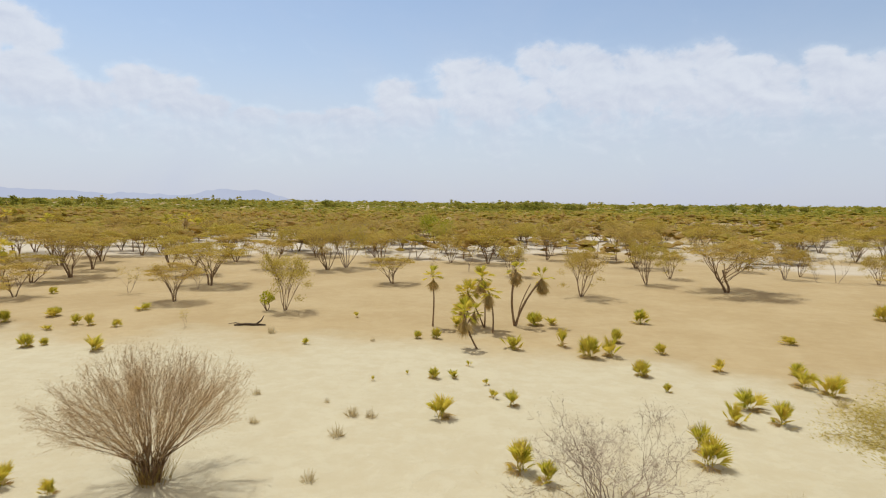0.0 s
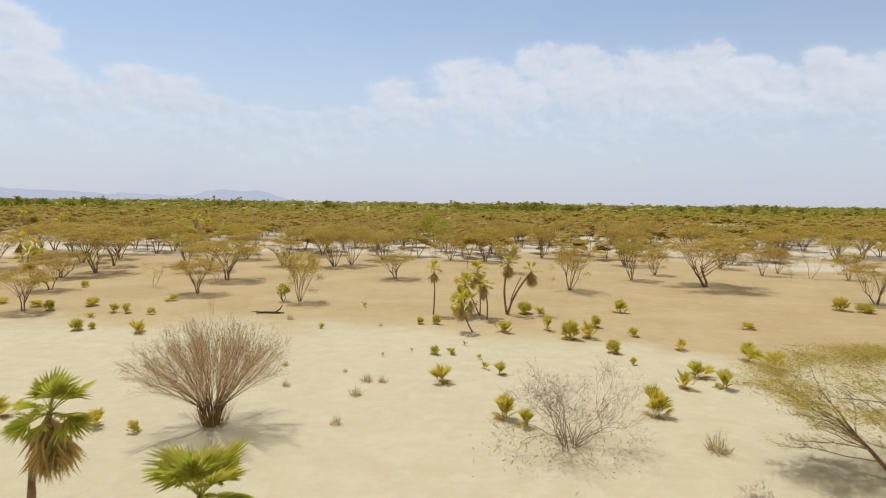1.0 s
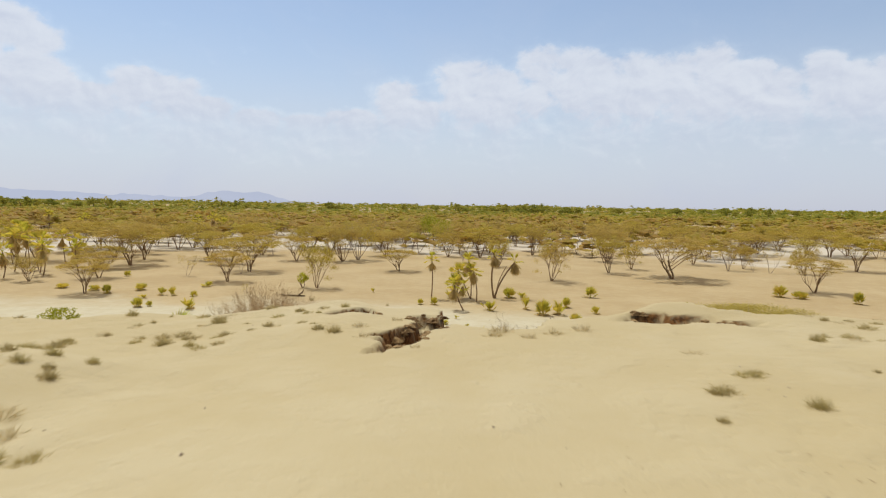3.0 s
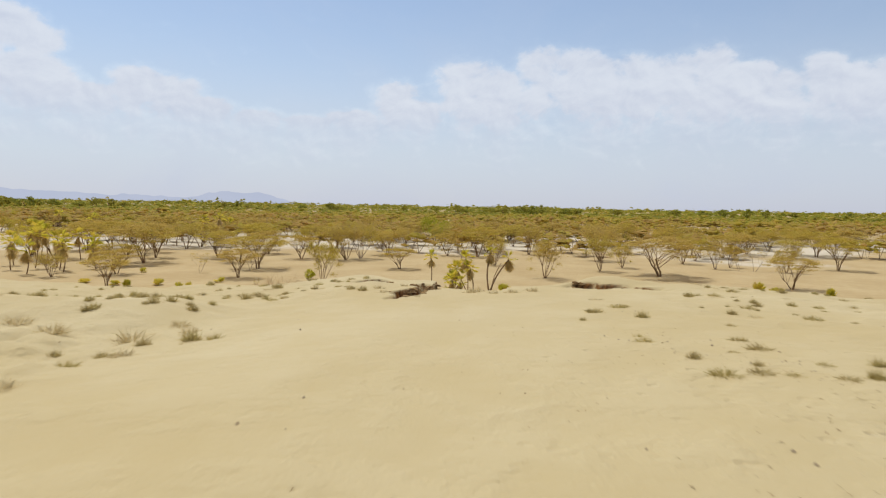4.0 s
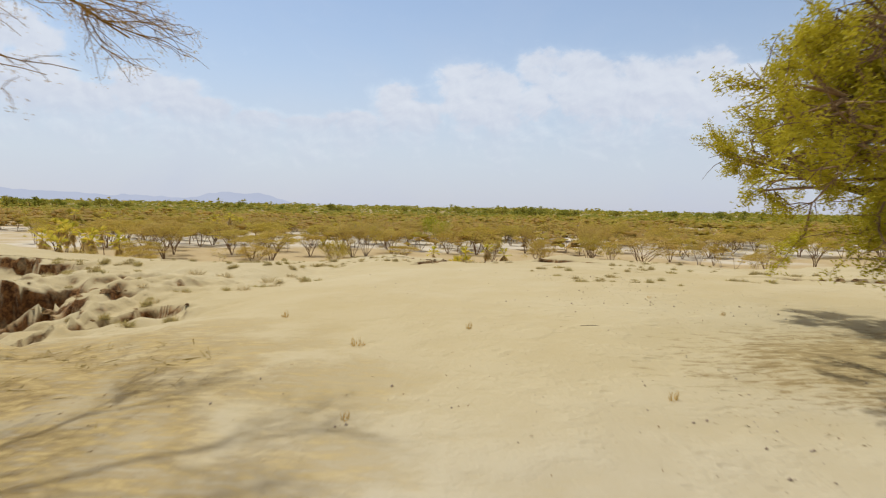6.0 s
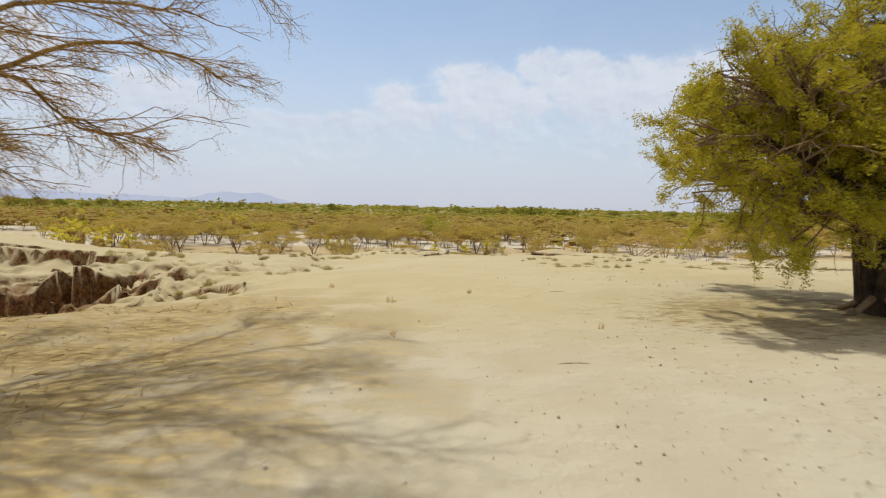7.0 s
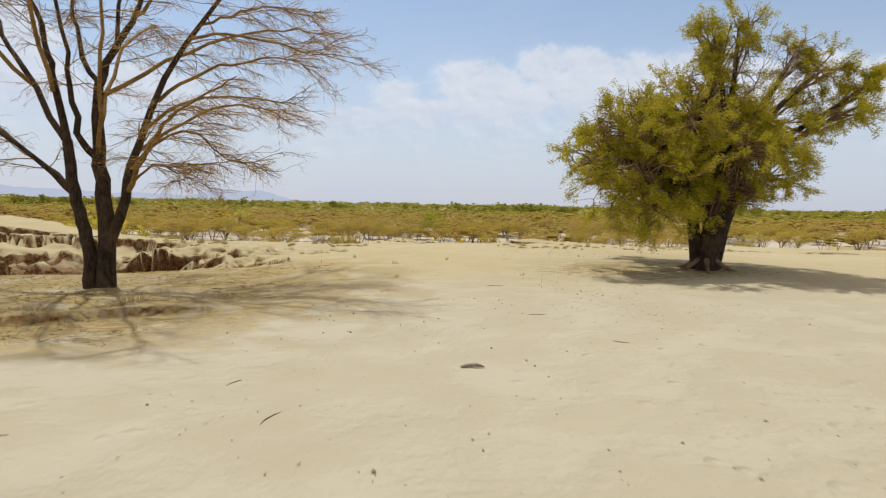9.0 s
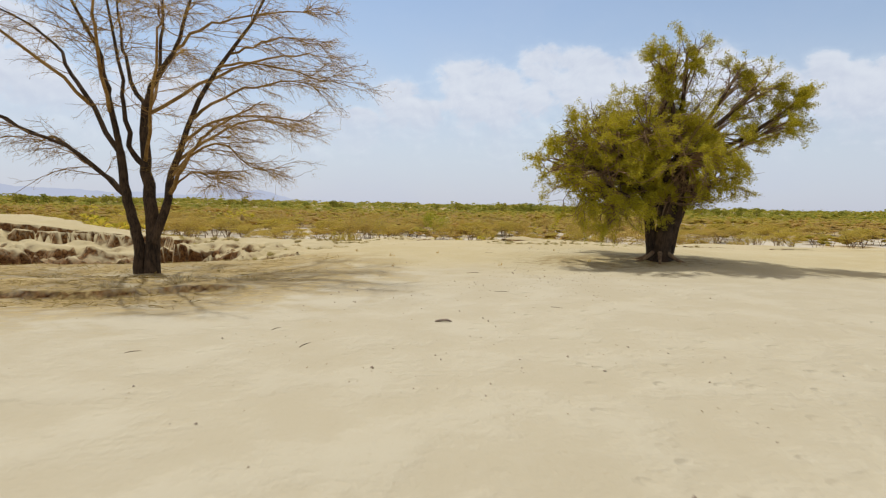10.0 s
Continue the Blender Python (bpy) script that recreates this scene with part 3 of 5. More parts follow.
def acacia(kind, seed, label, leaf, bark, group="acacias on the plain"):
    wood, crown = acacia_meshes(kind, seed)
    t = thing("acacia_tree", label, "tree", group)
    part("trunk", wood.mesh("trunk", bark, True), t)
    part("crown", crown.mesh("crown", leaf), t)
    return t


UMBRELLA = "flat-topped acacia with thin olive-brown leaves on the sandy plain"
FANNED = "acacia with many upright stems and thin tan leaves on sand"
SPARSE = "small half-bare acacia with thin grey-brown twigs on sand"
MODELS = {
    0: [acacia(0, 3, UMBRELLA, LEAF_OLIVE, BARK_BROWN), acacia(0, 8, UMBRELLA, LEAF_OLIVE, BARK_BROWN), acacia(0, 15, UMBRELLA, LEAF_TAN, BARK_BROWN)],
    1: [acacia(1, 4, FANNED, LEAF_TAN, BARK_BROWN), acacia(1, 21, FANNED, LEAF_OLIVE, BARK_BROWN), acacia(1, 33, FANNED, LEAF_TAN, BARK_GREY)],
    2: [acacia(2, 5, SPARSE, LEAF_TAN, BARK_GREY), acacia(2, 40, SPARSE, LEAF_OLIVE, BARK_GREY)],
}
# x, y, height, crown width of the trees that stand out, by habit
PLAIN_UMBRELLAS = (
    (-56.2, 135.6, 7.9, 11.5), (-64.5, 158.1, 6.0, 8), (-74.6, 183.6, 5.5, 8), (-57.4, 129.0, 4.3, 7.5), (-50.6, 116.1, 4.1, 6.5),
    (-31.3, 114.4, 4.5, 6.2), (-32.7, 128.4, 6.1, 10), (-41.1, 162.2, 5.6, 9), (-8.5, 132.5, 4.0, 6.9), (-11.5, 189.9, 5.3, 7),
    (35.8, 126.5, 7.0, 13), (66.6, 172.2, 5.8, 9), (93.1, 202.0, 6.0, 9), (-44.1, 102.0, 4.5, 5.6), (50.5, 112.9, 5.1, 7),
    (77.3, 144.8, 6.5, 8.6), (-58.7, 145.4, 6.1, 7), (94.9, 181.5, 6.8, 13), (-75.0, 139.0, 6.4, 10), (-67.0, 150.0, 5.8, 9),
    (-82.0, 161.0, 6.6, 11), (-70.5, 168.0, 6.2, 10), (-89.0, 176.0, 6.8, 11), (-47.5, 149.0, 5.8, 9), (-47.0, 174.0, 6.4, 10), (-30.5, 150.0, 5.2, 8),
    (-28.0, 172.0, 5.8, 9), (-63.0, 178.0, 6.3, 10), (-40.0, 140.0, 5.0, 8), (-35.0, 186.0, 6.2, 9), (-85.0, 147.0, 6.0, 10), (-52.0, 188.0, 6.4, 10))
PLAIN_FANS = (
    (-17.6, 110.0, 5.9, 5.6), (-21.1, 149.5, 7.4, 9.5), (-18.6, 153.3, 7.7, 9), (-0.2, 163.9, 5.4, 6.5), (9.2, 142.2, 5.3, 5.6),
    (15.9, 122.4, 6.0, 6.2), (27.7, 134.0, 6.5, 6.2), (33.6, 141.1, 4.8, 5), (52.2, 142.9, 5.3, 5), (63.0, 137.3, 4.6, 5.4),
    (19.1, 203.7, 6.5, 7.3), (19.6, 172.4, 7.6, 7.4), (41.6, 201.5, 6.2, 8.6), (50.4, 154.7, 6.0, 6.4), (93.8, 189.1, 6.6, 9.2),
    (57.0, 147.1, 4.6, 4.2), (-57.7, 111.7, 3.6, 4.6), (-55.4, 168.6, 4.9, 5.8), (33.3, 157.3, 7.8, 10))
PLAIN_SPARSE = (
    (-39.4, 120.1, 3.6, 5.4), (-32.9, 124.6, 3.4, 4.6), (-38.8, 162.5, 5.1, 5.5), (-3.4, 141.0, 5.3, 4.4), (2.8, 147.8, 4.9, 6.5),
    (55.4, 139.8, 3.5, 4.2), (57.8, 138.7, 5.3, 6), (35.6, 206.4, 5.9, 7.4), (-24.1, 100.8, 1.8, 1.7))


def plant(model, x, y, h, w, turn, tall=6.0, wide=8.0):
    m = pose(x, y, on_ground(x, y) - 0.05, 0, 0, turn) @ Matrix.Diagonal((w / wide, w / wide, h / tall, 1))
    return copy_thing(model, m)


rnd = random.Random(5)
taken = []
for kind, rows in ((0, PLAIN_UMBRELLAS), (1, PLAIN_FANS), (2, PLAIN_SPARSE)):
    for x, y, h, w in rows:
        taken.append((x, y))
        plant(rnd.choice(MODELS[kind]), x, y, h, w, rnd.uniform(0, 360))
# the thicker stand behind
count = 0
while count < 100:
    y = 158 + 90 * rnd.random() ** 0.7
    x = rnd.uniform(-1, 1) * (0.80 * (y - 40) + 6)
    if lumps(np.array([x / 26]), np.array([y / 26]), 61)[0] < -0.25 or min(math.hypot(x - a, y - b) for a, b in taken) < 6.0:
        continue
    taken.append((x, y))
    kind = rnd.choice((0, 0, 0, 1, 1, 2))
    plant(rnd.choice(MODELS[kind]), x, y, rnd.uniform(4.2, 7.2), rnd.uniform(6, 10), rnd.uniform(0, 360))
    count += 1
for model in sum(MODELS.values(), []):
    for o in (*model.children_recursive, model):
        bpy.data.objects.remove(o)

# umbrella acacia close under the bank
def near_acacia(x, y, h, w):
    rng = np.random.default_rng(77)
    wood, twigs, crown, tips = Buf(), Buf(), Buf(), []
    for k in range(6):
        th = k * 1.047 + rng.normal() * 0.3
        out = rng.uniform(0.45, 0.95)
        line = bough((0.25 * math.cos(th), 0.25 * math.sin(th), -0.1), (math.cos(th) * out, math.sin(th) * out, 1.0), h * 0.62, 6, rng, 0.10)
        wood.tube(line, np.linspace(0.10, 0.05, 7), 6)
        for m in range(9):
            f = rng.integers(2, 7)
            d = unit((math.cos(th + rng.normal() * 0.8), math.sin(th + rng.normal() * 0.8), rng.uniform(0.15, 0.7)))
            l2 = bough(line[f], d, w * 0.30 * rng.uniform(0.7, 1.1), 6, rng, 0.13)
            over = np.maximum(0, l2[:, 2] - h * 0.93)
            l2[:, 2] -= over * 0.85
            twigs.tube(l2, np.linspace(0.030, 0.010, 7), 4)
            for n in range(9):
                d3 = unit(spread(l2[-1] - l2[0], 0.7, rng) * np.array((1, 1, 0.55)) + np.array((0, 0, 0.12)))
                l3 = bough(l2[rng.integers(2, 7)], d3, rng.uniform(0.5, 1.1), 4, rng, 0.16)
                twigs.tube(l3, np.linspace(0.010, 0.004, 5), 3)
                tips += list(l3[1:])
    tips = np.array(tips)
    c = np.repeat(tips, 9, axis=0) + rng.normal(size=(len(tips) * 9, 3)) * np.array((0.16, 0.16, 0.06))
    th, rr = rng.uniform(0, 6.28, 90), w * 0.5 * np.sqrt(rng.uniform(0.0, 1.0, 90))
    pad = np.stack((rr * np.cos(th), rr * np.sin(th), h * 0.97 - 0.045 * rr ** 2 - rng.exponential(0.28, 90)), axis=-1)
    c = np.vstack((c, np.repeat(pad, 700, axis=0) + rng.normal(size=(90 * 700, 3)) * np.array((0.60, 0.60, 0.06))))
    crown.leaves(c, 0.14, 0.032, rng, 0.75, True)
    t = thing("acacia_tree", "wide umbrella acacia with feathery olive leaves below the bank", "tree", at=(x, y, on_ground(x, y)))
    part("trunk", wood.mesh("trunk", BARK_BROWN, True), t)
    part("branchwork", twigs.mesh("branchwork", BARK_GREY), t)
    part("crown", crown.mesh("crown", LEAF_FEATHER), t)


near_acacia(18.6, 65.0, 5.7, 11.5)


def round_tree(name, label, x, y, h, w, leaf, seed, count=2600, size=0.4):
    rng = np.random.default_rng(seed)
    wood, crown = Buf(), Buf()
    for k in range(4):
        th = k * 1.57 + rng.normal() * 0.3
        line = bough((0, 0, -0.1), (math.cos(th) * 0.5, math.sin(th) * 0.5, 1), h * 0.62, 5, rng, 0.15)
        wood.tube(line, np.linspace(h * 0.022, h * 0.008, 6), 5)
    lobes = rng.normal(size=(14, 3))
    lobes = lobes / np.linalg.norm(lobes, axis=1)[:, None] * np.array((w * 0.32, w * 0.32, h * 0.26)) + np.array((0, 0, h * 0.60))
    c = lobes[rng.integers(0, 14, count)]
    off = rng.normal(size=c.shape)
    off = off / np.linalg.norm(off, axis=1)[:, None] * rng.uniform(0.5, 1.0, (count, 1))
    crown.leaves(c + off * np.array((w * 0.19, w * 0.19, h * 0.15)), size, size * 0.5, rng)
    t = thing(name, label, "tree", at=(x, y, on_ground(x, y)))
    part("trunk", wood.mesh("trunk", BARK_BROWN, True), t)
    part("crown", crown.mesh("crown", leaf), t)
    return t


LEAF_LUSH = leaf_material("lush_leaves", (0.24, 0.27, 0.018), (0.46, 0.45, 0.04), (0.36, 0.34, 0.03), 0.45, 0.3)
round_tree("green_tree", "broad bright green tree standing among dry acacias", -4.1, 199.5, 9.4, 10.0, LEAF_LUSH, 71)
round_tree("green_tree", "small round green tree at the foot of the bank", -32.7, 79.5, 2.3, 3.4, LEAF_LUSH, 72, 900, 0.22)
round_tree("dark_bush", "dark green bush beside a leaning acacia", -19.4, 109.6, 2.3, 1.7, LEAF_GREEN, 73, 700, 0.2)


# ---- woodland to the horizon ----
def woodland(name, label, leaf, near, far, spacing, blades, size, heights, seed, gaps, lumps_per=12):
    rng = np.random.default_rng(seed)
    b = Buf()
    y = near
    spots = []
    while y < far:
        half = 0.82 * (y - 30) + 10
        gap = spacing * (y / near) ** 0.75
        n = int(2 * half / gap)
        xs = np.linspace(-half, half, n) + rng.uniform(-0.5, 0.5, n) * gap
        ysr = y + rng.uniform(-0.6, 0.6, n) * gap
        keep = lumps(xs / 22, ysr / 16, 61) * 0.6 + lumps(xs / 75, ysr / 40, 62) * 0.6 + rng.normal(size=n) * 0.2 > gaps
        spots += [(a, c, gap) for a, c, k in zip(xs, ysr, keep) if k]
        y += gap * 0.8
    s = np.array(spots)
    n = len(s)
    h = rng.uniform(*heights, n) * (1 + 0.95 * step(600, 1500, s[:, 1]))
    tallest = rng.random(n) < 0.03
    h = np.where(tallest, h * 1.35, h) * (1 + 0.75 * np.maximum(0, lumps(s[:, 0] / 60, s[:, 1] / 110, 63)) * step(420, 700, s[:, 1]))
    w = np.maximum(rng.uniform(2.6, 4.6, n), s[:, 2] * 0.42)
    flat = rng.uniform(0.26, 0.50, n)
    # each crown: flattened lumps on a dome, with loose sprays round them
    idx = np.repeat(np.arange(n), lumps_per)
    m = len(idx)
    th, rr = rng.uniform(0, 6.28, m), np.sqrt(rng.uniform(0, 1, m)) * 0.82
    c = np.stack((s[idx, 0] + np.cos(th) * rr * w[idx], s[idx, 1] + np.sin(th) * rr * w[idx],
                  LOW + h[idx] * (0.90 - 0.30 * rr ** 2 - flat[idx] * rng.uniform(0, 0.9, m))), axis=-1)
    rad = w[idx] * rng.uniform(0.20, 0.36, m)
    high = h[idx] * rng.uniform(0.07, 0.15, m)
    rim = 7
    ang = np.arange(rim) * 6.2832 / rim
    rj = rad[:, None] * rng.uniform(0.6, 1.25, (m, rim))
    ring = np.stack((c[:, None, 0] + np.cos(ang) * rj, c[:, None, 1] + np.sin(ang) * rj, c[:, None, 2] + rng.uniform(-0.3, 0.2, (m, rim)) * high[:, None]), axis=-1)
    tip = c + np.stack((rng.normal(size=m) * rad * 0.2, rng.normal(size=m) * rad * 0.2, high), axis=-1)
    under = c - np.stack((np.zeros(m), np.zeros(m), high * 0.6), axis=-1)
    verts = np.concatenate((ring, tip[:, None], under[:, None]), axis=1).reshape(-1, 3)
    k = np.arange(rim)
    tri = np.concatenate((np.stack((k, (k + 1) % rim, np.full(rim, rim)), axis=-1), np.stack(((k + 1) % rim, k, np.full(rim, rim + 1)), axis=-1)))
    b.add(verts, None, (np.arange(m)[:, None, None] * (rim + 2) + tri[None]).reshape(-1, 3))
    idx = np.repeat(np.arange(n), blades)
    m = len(idx)
    th, rr = rng.uniform(0, 6.28, m), np.sqrt(rng.uniform(0, 1, m)) * 1.1
    c = np.stack((s[idx, 0] + np.cos(th) * rr * w[idx], s[idx, 1] + np.sin(th) * rr * w[idx],
                  LOW + h[idx] * (0.97 - 0.28 * rr ** 2 - flat[idx] * rng.exponential(0.45, m))), axis=-1)
    d = rng.normal(size=(m, 3)) * np.array((1, 1, 0.25))
    d /= np.linalg.norm(d, axis=1)[:, None]
    e = np.cross(d, rng.normal(size=(m, 3))) * np.array((1, 1, 0.4))
    e /= np.linalg.norm(e, axis=1)[:, None]
    ln = (size * (s[idx, 1] / near) ** 0.6 * rng.uniform(0.6, 1.3, m))[:, None]
    v = np.stack((c - d * ln * 0.5 - e * ln * 0.15, c - d * ln * 0.5 + e * ln * 0.15, c + d * ln * 0.5), axis=1).reshape(-1, 3)
    b.add(v, None, np.arange(len(v)).reshape(-1, 3))
    ob = new(name, b.mesh(name, leaf))
    tagged(ob, label, "woodland", kind="stuff")
    w3 = Buf()
    close = s[s[:, 1] < 420]
    hc = h[s[:, 1] < 420]
    for (x, y, _), hh in zip(close, hc):
        for k in range(2):
            lean = rng.normal(size=2) * 1.3
            w3.tube([(x, y, LOW - 0.1), (x + lean[0], y + lean[1], LOW + hh * 0.7)], (0.09, 0.05), 3)
    if w3.n:
        tagged(new("woodland_trunks", w3.mesh("woodland_trunks", BARK_BROWN)), "thin brown trunks of the dry woodland", "woodland", kind="stuff")


woodland("dry_woodland", "dry olive-brown acacia woodland on the plain", LEAF_MIXED, 174, 520, 11.0, 62, 0.6, (3.4, 6.2), 81, 0.0)
woodland("olive_woodland", "olive woodland thickening towards the horizon", LEAF_MIXED, 215, 900, 11.0, 48, 0.7, (3.6, 6.8), 82, -0.06)
woodland("green_woodland", "green woodland along the horizon", LEAF_MIXED, 300, 3000, 12.0, 13, 1.2, (4.5, 8.0), 83, -0.22, 4)


def skyline_tree(model_seed):
    """A round-headed tree about one metre high and one metre wide, to be set far off."""
    rng = np.random.default_rng(model_seed)
    t = thing("riverside_tree", "tall dark green tree rising over the far woodland", "tree", "tall trees on the horizon")
    wood, crown = Buf(), Buf()
    wood.tube(bough((0, 0, -0.05), (0.05, 0, 1), 0.75, 4, rng, 0.08), np.linspace(0.03, 0.012, 5), 5)
    n = 12
    lob = rng.normal(size=(n, 3))
    lob = lob / np.linalg.norm(lob, axis=1)[:, None] * np.array((0.36, 0.36, 0.26)) * rng.uniform(0.3, 1.1, (n, 1)) + np.array((0, 0, 0.62))
    c = lob[rng.integers(0, n, 520)]
    off = rng.normal(size=c.shape)
    off = off / np.linalg.norm(off, axis=1)[:, None] * rng.uniform(0.4, 1.0, (520, 1))
    crown.leaves(c + off * np.array((0.17, 0.17, 0.12)), 0.09, 0.06, rng)
    part("trunk", wood.mesh("trunk", BARK_BROWN, True), t)
    part("crown", crown.mesh("crown", LEAF_FAR), t)
    return t


SKYLINE = [skyline_tree(s) for s in (301, 302, 303, 304)]
rnd = random.Random(41)
# bearing (across per metre ahead), distance, height, width
for side, dist, h, w in ((-0.735, 560, 19, 22), (-0.715, 600, 17, 24), (-0.69, 640, 16, 22), (-0.655, 620, 15, 20), (-0.59, 640, 18, 16), (-0.575, 700, 15, 20),
                         (-0.375, 760, 17, 13), (-0.355, 720, 17, 11), (-0.27, 820, 15, 15), (-0.212, 700, 18, 15), (-0.195, 760, 15, 22), (-0.072, 760, 15, 12),
                         (-0.022, 780, 15, 12), (0.012, 700, 16, 20), (0.06, 780, 15, 18), (0.095, 640, 15, 20), (0.125, 660, 16, 22), (0.155, 640, 17, 24), (0.18, 660, 16, 22),
                         (0.205, 700, 15, 20), (0.28, 760, 16, 20), (0.36, 800, 15, 18), (0.437, 760, 16, 24), (0.49, 620, 16, 12), (0.505, 640, 15, 11), (0.565, 800, 16, 20), (0.66, 820, 15, 22)):
    for k in range(2):
        y = 30 + dist + k * 24 + rnd.uniform(-15, 15)
        x = side * dist + rnd.uniform(-9, 9) + k * 8
        plant(rnd.choice(SKYLINE), x, y, h * (0.93 - 0.16 * k) * rnd.uniform(0.9, 1.06), w * rnd.uniform(0.8, 1.1), rnd.uniform(0, 360), 1.0, 1.0)
for model in SKYLINE:
    for o in (*model.children_recursive, model):
        bpy.data.objects.remove(o)


# ---- shrubs below the bank ----
def branch_out(buf, p, d, length, r, level, rng, lift, wander, tips, forks=(2, 4), angle=0.42, shrink=0.72):
    n = 4 if level > 1 else 3
    line = bough(p, d, length, n, rng, wander, lift)
    buf.tube(line, np.linspace(max(r, 0.004), max(r * 0.55, 0.003), n + 1), 5 if r > 0.03 else 3)
    if level == 0:
        tips.append(line[-1])
        return
    for k in range(rng.integers(*forks)):
        q = line[-1] if k < 2 else line[rng.integers(1, n + 1)]
        branch_out(buf, q, spread(line[-1] - line[-2], angle * rng.uniform(0.5, 1.3), rng), length * shrink * rng.uniform(0.8, 1.15),
                   r * 0.55, level - 1, rng, lift, wander, tips, forks, angle, shrink)


def fan_bush(x, y, h, w):
    rng = np.random.default_rng(91)
    twigs, leaves, skirt, tips = Buf(), Buf(), Buf(), []
    t = thing("bare_bush", "large leafless fan-shaped thorn bush on pale sand", "bush", at=(x, y, on_ground(x, y)))
    for k in range(60):
        th = k * 2.39996 + rng.normal() * 0.2
        r = 0.5 * w * math.sqrt((k + 0.5) / 60)
        way = np.array((math.cos(th), math.sin(th), 0.0))
        end = way * r * 0.84 + np.array((0, 0, h * (0.80 - 0.26 * (2 * r / w) ** 2) * rng.uniform(0.93, 1.04)))
        foot = way * 0.42 * rng.random() + np.array((0, 0, -0.1))
        knee = way * (0.16 + r * 0.15) + np.array((0, 0, h * 0.22))
        line = np.vstack((bough(foot, knee - foot, np.linalg.norm(knee - foot), 3, rng, 0.05)[:-1], [knee + (end - knee) * f + rng.normal(size=3) * 0.04 for f in np.linspace(0, 1, 6)]))
        stem = Buf()
        stem.tube(line, np.linspace(0.034, 0.006, len(line)), 5)
        part("stem", stem.mesh("stem", BARK_BROWN, True), t)
        for f in (3, 4, 4, 5, 5, 6, 6, 6, 7, 7, 7, 8, 8):
            d = unit(end - knee) * np.array((1, 1, 0.95)) + np.array((0, 0, 0.05))
            branch_out(twigs, line[f], spread(d, rng.uniform(0.08, 0.30), rng), h * (0.21 if f < 6 else 0.13) * rng.uniform(0.7, 1.15), 0.008, 2, rng, 0.02, 0.07, tips, (2, 4), 0.24, 0.72)
    tips = np.array(tips)
    # thin blades stand in for the haze of fine spines
    c = np.repeat(tips, 4, axis=0) + rng.normal(size=(len(tips) * 4, 3)) * np.array((0.13, 0.13, 0.16))
    leaves.leaves(c, 0.15, 0.012, rng, 0.0, True)
    for k in range(130):
        th, r = rng.uniform(0, 6.28), rng.uniform(0.1, 0.7)
        d = (math.cos(th) * 0.45, math.sin(th) * 0.45, 1.0)
        skirt.tube(bough((math.cos(th) * r, math.sin(th) * r, -0.05), d, rng.uniform(0.5, 1.6), 3, rng, 0.14), (0.009, 0.008, 0.006, 0.004), 3)
    part("branchwork", twigs.mesh("branchwork", THORN), t)
    part("foliage", leaves.mesh("foliage", THORN), t, "haze of fine brown spines")
    part("dry_undergrowth", skirt.mesh("dry_undergrowth", LEAF_TAN), t, "dry brown growth at the foot of the bush")


fan_bush(-12.5, 70.9, 5.2, 7.9)


def grey_shrub(x, y, h, spreadw, seed, name="grey_shrub", label="leafless grey thorn shrub with dry grass at its foot"):
    rng = np.random.default_rng(seed)
    wood, tips = Buf(), []
    for k in range(16):
        th = k * 2.39996 + rng.normal() * 0.5
        d = (math.cos(th) * spreadw, math.sin(th) * spreadw, 1.0)
        branch_out(wood, (0.06 * h * math.cos(th), 0.06 * h * math.sin(th), -0.05), d, h * rng.uniform(0.24, 0.36), h * 0.007, 5, rng, 0.01, 0.22, tips, (2, 4), 0.52, 0.70)
    t = thing(name, label, "shrub", at=(x, y, on_ground(x, y)))
    part("branchwork", wood.mesh("branchwork", BARK_GREY), t)
    tips = np.array(tips)
    haze = Buf()
    # blades at the tips stand in for fine twigs and thorns
    haze.leaves(np.repeat(tips, 3, axis=0) + rng.normal(size=(len(tips) * 3, 3)) * 0.03 * h, 0.13, 0.011, rng, 0.0, True)
    part("foliage", haze.mesh("foliage", BARK_GREY), t, "haze of fine grey twigs and thorns")
    grass = Buf()
    c = rng.normal(size=(900, 3)) * np.array((h * 0.36, h * 0.36, 0.16)) + np.array((-0.3, 0, 0.12))
    grass.leaves(c, 0.32, 0.04, rng)
    part("dry_grass", grass.mesh("dry_grass", STRAW), t, "straw-coloured dry grass")


grey_shrub(5.4, 68.9, 4.6, 0.5, 95)
grey_shrub(11.0, 61.5, 1.6, 0.5, 96)
grey_shrub(-9.0, 56.0, 0.9, 0.8, 97)


